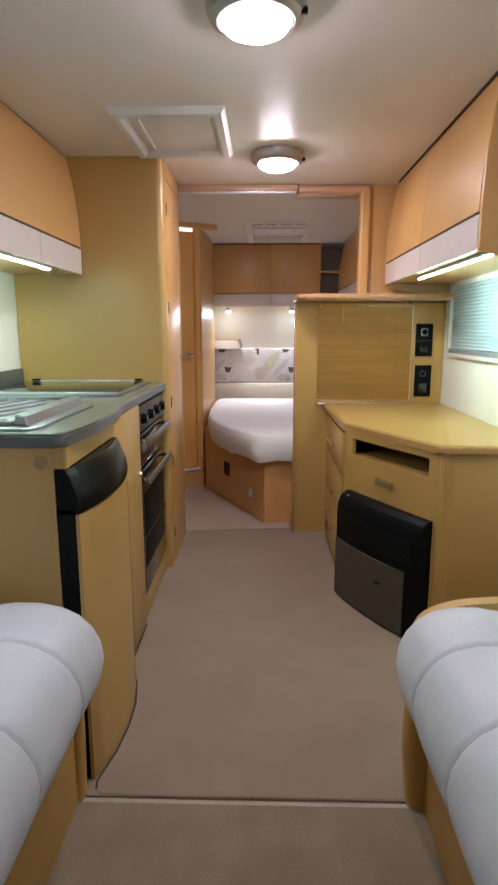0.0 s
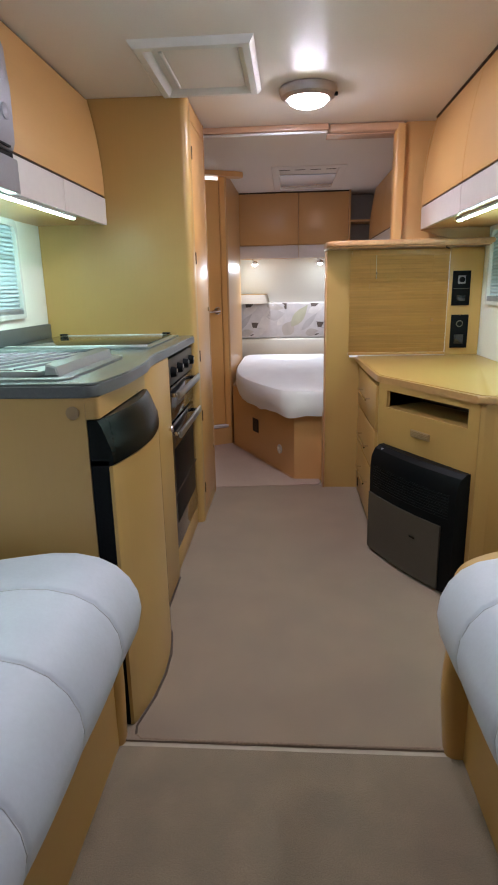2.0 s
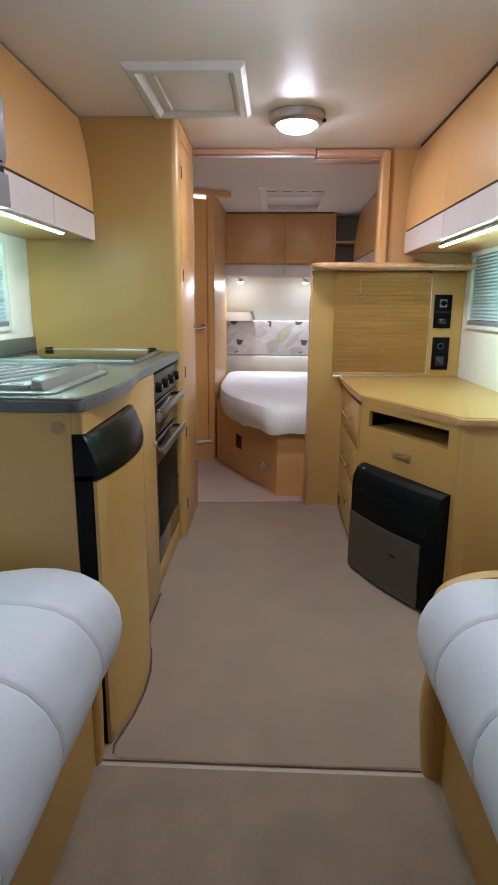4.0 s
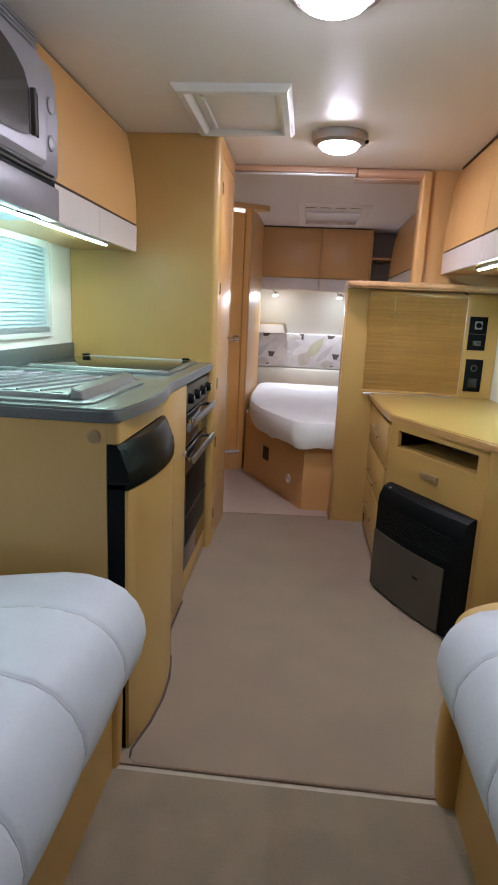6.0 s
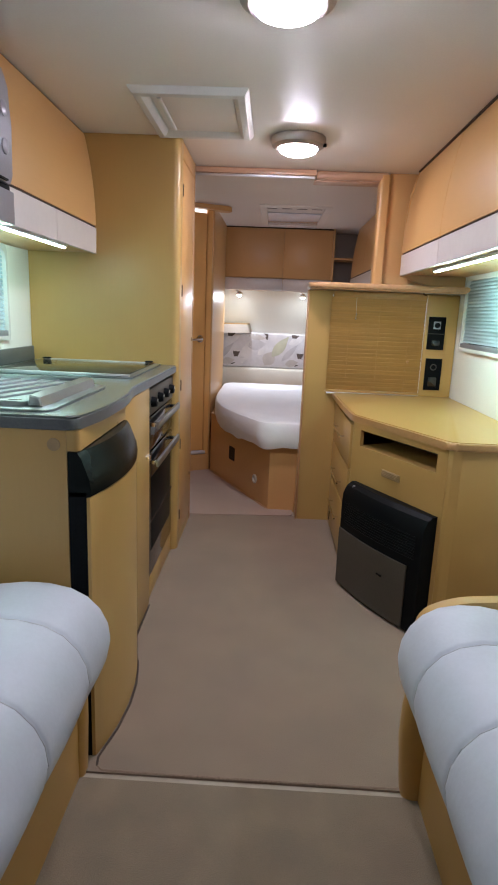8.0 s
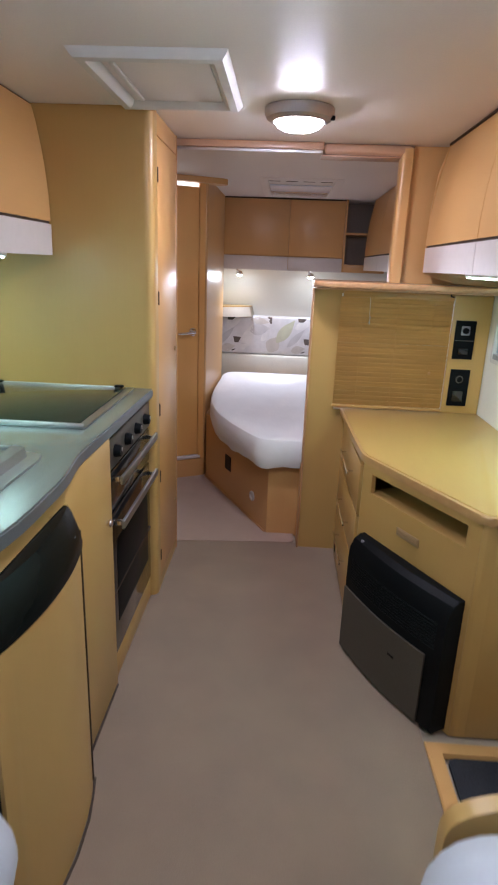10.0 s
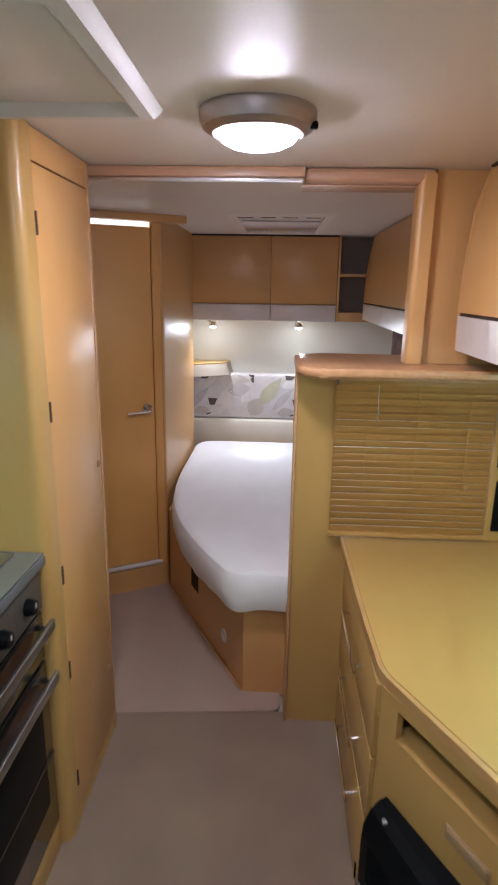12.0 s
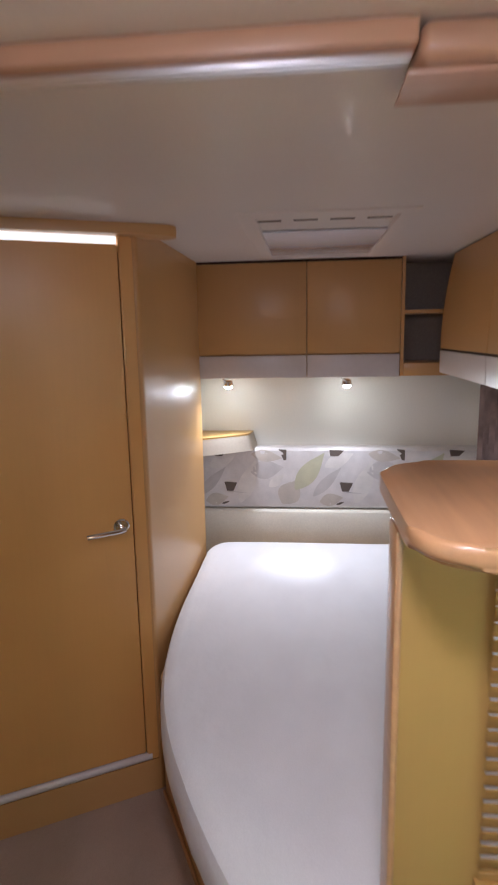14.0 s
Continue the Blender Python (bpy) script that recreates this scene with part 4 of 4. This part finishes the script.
for z, d in ((0.455, 0.045), (0.422, 0.030), (0.417, 0.018), (0.44, 0.010), (0.48, 0.0), (0.530, 0.001), (0.557, 0.005), (0.573, 0.013), (0.580, 0.026), (0.583, 0.050)):
    ring = []
    for x, y in inset(fine, d):
        w = noise.noise((x * 9, y * 9, z * 3)) * (0.017 if z < 0.46 else 0.005)
        ring.append((x, y, z + (w if z < 0.5 else 0.4 * w)))
    rings.append(ring)
mtr = thing("mattress", (0.65, 4.6, 0.39), "mattress covered by a fitted white cotton sheet", "mattress")
part("fitted_sheet", loft(rings), M_SHEET, mtr)
hem = [(x, y, z - 0.001) for x, y, z in rings[1][::2]]
part("elastic_hem", tube(hem + hem[:1], 0.006, 5), M_SHEET, mtr, "gathered elastic hem")

hb = thing("headboard", (0.6, 5.75, 0.5), "padded headboard with a leaf print band on cream", "headboard")


def pad_y(y0, z0, z1, z):
    u = min(1.0, max(0.0, (z - z0) / (z1 - z0)))
    return y0 - 0.026 * math.sqrt(math.sqrt(max(0.0, 1 - (2 * u - 1) ** 2))) + 0.014


def pad(y0, z0, z1):
    pr = [(pad_y(y0, z0, z1, z0 + (z1 - z0) * i / 24), z0 + (z1 - z0) * i / 24) for i in range(25)]
    return along_x(pr + [(YB - 0.002, z1), (YB - 0.002, z0)], -0.115, 1.313)


upper_pad = part("upper_pad", pad(5.715, 0.712, 1.035), M_PRINT, hb, "padded band printed with pale leaves")
part("lower_pad", pad(5.695, 0.47, 0.710), M_CREAM, hb, "plain cream pad")


def leaf(x, z, length, width, degrees, material, layer):
    """One printed leaf or petal on the padded band."""
    c, sn_ = math.cos(radians(degrees)), math.sin(radians(degrees))
    n = 8
    bm = bmesh.new()
    rows = []
    for i in range(n + 1):
        u = i / n
        w = width * math.sin(math.pi * min(0.98, max(0.02, u)) ** 0.8) * (0.5 if i else 0.4)
        row = []
        for v in (-1, 0, 1):
            a, b = (u - 0.5) * length, v * w
            px, pz = x + a * c - b * sn_, z + a * sn_ + b * c
            pz = min(1.033, max(0.714, pz))
            px = min(1.31, max(-0.113, px))
            row.append(bm.verts.new((px, pad_y(5.715, 0.712, 1.035, pz) - 0.0006 * layer, pz)))
        rows.append(row)
    for r, q in zip(rows, rows[1:]):
        for k in range(2):
            bm.faces.new((r[k], r[k + 1], q[k + 1], q[k]))
    part("leaf_print", bm, material, upper_pad)


def pot(x, z, top, foot, height, lean):
    """A dark printed cup shape, wider at its top."""
    bm = bmesh.new()
    vs = [bm.verts.new((min(1.31, max(-0.113, x + dx)), pad_y(5.715, 0.712, 1.035, z + dz) - 0.0024, z + dz))
          for dx, dz in ((-top / 2, height / 2), (top / 2, height / 2 - 0.004), (foot / 2 + lean, -height / 2), (-foot / 2 + lean, -height / 2))]
    bm.faces.new(vs)
    part("pot_print", bm, M_PRINT5, upper_pad)


for k in range(-1, 3):
    x0 = 0.049 + 0.598 * k
    for dx, z, ln, wd_, deg, m, layer in ((0.19, 0.925, 0.17, 0.10, 8, M_PRINT1, 1), (0.19, 0.995, 0.16, 0.06, -8, M_PRINT3, 1), (0.31, 0.805, 0.15, 0.12, 58, M_PRINT3, 2),
                                          (0.41, 0.915, 0.24, 0.095, 52, M_PRINT4, 3), (0.50, 0.860, 0.21, 0.055, 47, M_PRINT1, 2), (-0.075, 0.765, 0.12, 0.07, 12, M_PRINT3, 1),
                                          (0.09, 0.860, 0.24, 0.09, 70, M_PRINT2, 1), (0.24, 0.865, 0.10, 0.05, 40, M_PRINT2, 2), (0.56, 0.975, 0.16, 0.07, 25, M_PRINT2, 1),
                                          (-0.03, 0.745, 0.045, 0.012, 20, M_PRINT5, 3), (0.04, 0.803, 0.11, 0.005, -6, M_PRINT1, 3)):
        if -0.12 < x0 + dx < 1.3:
            leaf(x0 + dx, z, ln, wd_, deg, m, layer)
    for dx, z, top_w, foot_w, height, lean in ((0.0, 0.835, 0.068, 0.034, 0.050, -0.004), (0.272, 1.003, 0.040, 0.014, 0.056, 0.012), (0.548, 1.012, 0.076, 0.040, 0.032, -0.012)):
        if -0.1 < x0 + dx < 1.27:
            pot(x0 + dx, z, top_w, foot_w, height, lean)

tri = rounded([(-0.118, 5.52), (0.02, 5.60), (0.150, 5.69), (0.165, YB - 0.003), (-0.118, YB - 0.003)], [0.01, 0.15, 0.02, 0, 0])
cs = thing("corner_shelf", (0, 5.7, 1.04), "small beige corner shelf with a wooden top", "shelf")
part("board", prism(tri, 1.108, 1.116, 0.003), M_WOODX, cs)
part("block", loft([[(x * 1.05 + 0.012, y - 0.012 if y < 5.79 else y, 1.030) for x, y in tri], [(x, y, 1.1075) for x, y in tri]]), M_SHELF, cs, "padded beige block")

for a, b in ((-0.070, 0.4445), (0.4455, 0.868)):
    t = thing("rear_locker", ((a + b) / 2, 5.65, 1.41), "flat beech overhead locker above the head of the bed", "locker", "lockers over the headboard")
    part("carcass", box(a, b, 5.532, YB - 0.003, 1.420, 1.933), M_PINKWOOD, t)
    part("door", box(a + 0.001, b - 0.001, 5.510, 5.5315, 1.522, 1.933, 0.003), M_PINKWOOD, t, "flat beech door")
    part("flap", box(a + 0.001, b - 0.001, 5.508, 5.5315, 1.412, 1.516, 0.004), M_FLAP, t, "pale pinkish flap")
# Dark strip stands in for the shadow above the rear lockers.
single("ceiling_bead", box(-0.07, 0.87, 5.515, 5.56, 1.934, CEILB - 0.0005), M_DARK, "dark strip standing for the shaded gap above the rear lockers", "trim")
os_ = thing("open_corner_shelf", (0.95, 5.6, 1.42), "open corner shelf with grey lined compartments", "shelf")
part("side", box(0.869, 0.884, 5.51, YB - 0.003, 1.415, CEILB - 0.0005), M_PINKWOOD, os_)
part("back", box(0.8845, 1.395, 5.75, YB - 0.003, 1.445, 1.94), M_GREYIN, os_)
part("shelf", box(0.8845, 1.20, 5.525, 5.7495, 1.695, 1.711), M_PINKWOODX, os_)
part("bottom", box(0.8845, 1.20, 5.505, 5.7495, 1.415, 1.475, 0.004), M_PINKWOODX, os_)
part("side_lining", box(1.2005, 1.215, 5.445, 5.7495, 1.44, 1.94), M_GREYIN, os_)

for sx in (0.062, 0.636):
    t = thing("reading_spot", (sx, 5.58, 1.411), "small lit reading spotlight under the rear locker", "lamp", "reading lights")
    part("stem", tube([(sx - 0.02, 5.58, 1.421), (sx - 0.02, 5.58, 1.400), (sx - 0.008, 5.585, 1.390)], 0.007), M_CHROME, t)
    part("head", turned([(0.010, 0.030), (0.022, 0.022), (0.026, 0.0), (0.022, 0.004)], (sx, 5.60, 1.368), 18), M_CHROME, t)
    part("bulb", turned([(0.021, 0.002), (0.016, -0.010), (0.004, -0.014)], (sx, 5.60, 1.368), 16), M_BULB, t, "glowing bulb")

# Washroom: slanting door, step and rounded post.
WA, WB = Vector((-0.078, 4.575)), Vector((-0.775, 4.195))
wd = (WB - WA).normalized()
wn = Vector((-wd.y, wd.x))
if wn.y > 0:
    wn = -wn


def wash(s, out, z):
    p = WA + wd * s + wn * out
    return (p.x, p.y, z)


def wash_block(s0, s1, o0, o1, z0, z1, bevel=0.0):
    pts = [wash(s0, o0, 0)[:2], wash(s1, o0, 0)[:2], wash(s1, o1, 0)[:2], wash(s0, o1, 0)[:2]]
    bm = prism(pts, z0, z1)
    if bevel:
        bmesh.ops.bevel(bm, geom=bm.edges[:], offset=bevel, segments=2, affect="EDGES")
    return bm


WL = (WB - WA).length
structure("washroom_step", wash_block(0.0, WL, -0.06, 0.002, 0.0, 0.135), M_PINKWOODX, "beech riser under the washroom door", "step")
wdoor = thing("door_1", wash(0.35, 0, 0.14), "closed beech washroom door with a chrome lever", "door", "", "structure")
part("leaf", wash_block(0.050, WL - 0.02, -0.035, 0.0, 0.168, 1.888, 0.003), M_BRIGHTDOOR, wdoor)
part("threshold", tube([wash(0.030, -0.004, 0.1515), wash(WL - 0.02, -0.004, 0.1515)], 0.0145, 16), M_FLAP, wdoor, "pale shiny threshold strip")
part("jamb", wash_block(0.006, 0.047, -0.045, 0.004, 0.136, 1.911, 0.004), M_BRIGHTDOOR, wdoor)
hz, hs = 1.012, 0.088
p0 = Vector(wash(hs, 0, hz))
bm = turned([(0.026, 0.0), (0.026, 0.005), (0.021, 0.009), (0.003, 0.0095)], (0, 0, 0), 20, "y")
bmesh.ops.transform(bm, matrix=Matrix.Translation(p0) @ Matrix(((wd.x, wn.x, 0), (wd.y, wn.y, 0), (0, 0, 1))).to_4x4(), verts=bm.verts[:])
rose = part("handle_rose", bm, M_CHROME, wdoor, "round chrome rose")
part("lever", tube([wash(hs, 0.008, hz), wash(hs, 0.045, hz), wash(hs + 0.02, 0.050, hz - 0.001), wash(hs + 0.115, 0.050, hz - 0.006)], 0.0085, 10), M_CHROME, rose, "chrome lever handle")
# Glowing block in place of light leaking out above the door.
single("light_gap", wash_block(0.050, WL - 0.02, -0.030, -0.010, 1.889, 1.9115), M_GAP, "glowing strip standing in for light above the washroom door", "light")
head = [wash(-0.135, -0.02, 0)[:2], wash(-0.13, 0.035, 0)[:2], wash(-0.07, 0.045, 0)[:2], wash(0.2, 0.030, 0)[:2], wash(WL, 0.020, 0)[:2], wash(WL, -0.05, 0)[:2], wash(-0.10, -0.05, 0)[:2]]
structure("washroom_head", prism(rounded(head, [0.03, 0.04, 0.05, 0, 0, 0, 0.02]), 1.912, CEILB - 0.0005, 0.004), M_PINKWOODX, "curved beech head trim over the washroom door", "trim")
side_out = rounded([(-0.070, 4.56), (-0.060, 5.52), (-0.120, 5.52), (-0.130, 4.60)], [0.05, 0.0, 0, 0.02], 8)
structure("washroom_side", prism(side_out, 0.0, 1.9115), M_PINKWOOD, "beech washroom side panel beside the bed", "wall")
structure("washroom_side_top", prism([(x, max(y, 4.66)) for x, y in side_out], 1.9118, CEILB - 0.0005), M_PINKWOOD, "beech washroom side panel at the ceiling", "wall")
structure("washroom_return", box(-0.16, -0.1205, 5.521, YB - 0.002, 0.0, CEILB - 0.0005), M_WALL, "cream washroom wall beside the headboard", "wall")
structure("washroom_return_edge", along_y([(-0.12, 0.95), (-0.075, 0.95), (-0.070, 1.2), (-0.075, 1.41), (-0.12, 1.41)], 5.5205, 5.55), M_PINKWOOD, "beech edge strip by the headboard", "trim")
structure("washroom_inner", box(XL, -0.162, YB - 0.3, YB - 0.29, 0.0, CEILB - 0.0005), M_WALL, "plain cream washroom wall", "wall")

cur = [(1.280 + 0.016 * math.sin(i * 0.9), 5.06 + i * 0.012) for i in range(50)]
single("curtain", prism(cur + [(x + 0.006, y) for x, y in cur[::-1]], 0.86, 1.415), M_CURTAIN, "dark patterned curtain drawn to the window's edge", "curtain")

# ---- lounge seats ----


def cushion(side, front, back, y0, y1, z0, z1, seams, end_round=0.15):
    rings = []
    ys = []
    n = 140
    for i in range(n + 1):
        ys.append(y0 + (y1 - y0) * i / n)
    for k in range(9):
        ys.append(y1 - end_round * (1 - math.sin(k / 8 * math.pi / 2)) * 0.9)
    ys += [q + d for q in seams for d in (-0.012, -0.008, -0.005, -0.0025, 0, 0.0025, 0.005, 0.008, 0.012)]
    ys = sorted(set(round(y, 4) for y in ys))
    for y in ys:
        e = 0.0
        if y > y1 - end_round:
            q = (y - (y1 - end_round)) / end_round
            e = end_round * (1 - math.sqrt(max(0.0, 1 - q * q)))
        groove = sum(0.004 * math.exp(-((y - s) / 0.006) ** 2) + 0.004 * math.exp(-((y - s) / 0.045) ** 2) for s in seams)
        zc, w = 0.0, 0
        lo, hi = z0 + e * 0.35, z1 - groove - e
        fr = e * 0.8 + groove * 0.7
        prof = []
        depth = abs(back - front)
        for u, v in ((0.97, 0.0), (0.5, 0.0), (0.20, 0.0), (0.13, 0.01), (0.075, 0.07), (0.035, 0.18), (0.010, 0.33), (0.0, 0.48), (0.006, 0.62), (0.028, 0.76), (0.065, 0.88), (0.115, 0.96), (0.18, 1.0), (0.25, 1.0), (0.36, 0.95), (0.5, 0.88), (0.7, 0.82), (0.97, 0.80)):
            prof.append((front + side * (u * depth + fr * (1 - u)), y, lo + (hi - lo) * v))
        rings.append(prof)
    lines = [[(x, y, z + 0.0005) for x, y, z in min(rings, key=lambda r: abs(r[0][1] - q))[4:]] for q in seams]
    return loft(rings), lines


for side_, front_, wall_, seams_, yend in ((-1, 0.028, XL + 0.01, (1.285, 1.06, 0.84, 0.62, 0.38, 0.1, -0.2), 1.535), (1, 0.690, XR - 0.01, (1.29, 1.07, 0.85, 0.62, 0.39, 0.15, -0.1), 1.535)):
    t = thing("lounge_bench", ((front_ + wall_) / 2, 0.3, 0), "beech lounge bench under a white cushion", "bench", "lounge benches")
    bx = front_ + side_ * 0.11
    lip = 0.012 if side_ < 0 else 0.040
    part("base", box(bx, wall_, -1.2, 1.545, 0, 0.325), M_BENCH, t)
    pe = rounded([(bx - side_ * lip, 1.50), (bx - side_ * lip, 1.565), (bx + side_ * 0.05, 1.565), (bx + side_ * 0.05, 1.50)], 0.03)
    bulge = ((0.0, 0.0), (0.08, 0.5), (0.17, 1.0), (0.25, 0.9), (0.33, 0.3))
    part("corner_post", loft([[(x - side_ * 0.4 * lip * b, y, z) for x, y in pe] for z, b in bulge]), M_BENCH, t)
    cu = thing("seat_cushion", ((front_ + wall_) / 2, 0.3, 0.325), "white quilted leather seat cushion with stitched seams", "cushion", "lounge cushions")
    body, lines = cushion(side_, front_, wall_, -1.2, yend, 0.325, 0.592, seams_, 0.13)
    part("cover", body, M_LEATHER, cu, angle=60)
    for line in lines:
        part("seam", tube(line, 0.0013, 5), M_SEAM, cu, "grey stitched seam")
rim = rounded([(0.770, 0.36), (0.770, 0.488), (0.86, 0.530), (1.10, 0.550), (XR - 0.012, 0.555), (XR - 0.012, 0.36)], [0, 0.05, 0.1, 0.1, 0, 0])
bm = loft([[(x, 1.565, z) for x, z in rim], [(x, 1.60, z) for x, z in rim]])
single("bench_end_board", merge(bm, box(0.78, XR - 0.012, 1.566, 1.60, 0.0, 0.36)), M_WOOD, "rounded beech end board behind the seat cushion", "board")

single("doormat", prism(rounded([(1.005, 1.68), (1.36, 1.68), (1.36, 2.20), (1.005, 2.20)], 0.02), -0.004, 0.010, 0.003), M_MAT, "dark doormat in a beech surround", "mat")
single("step_surround", frame_ring(0.945, 1.395, 1.615, 2.255, [(0, -0.008), (0, 0.014), (0.005, 0.018), (0.045, 0.018), (0.05, 0.0)]), M_PINKWOODX, "pale beech surround of the doormat", "frame")
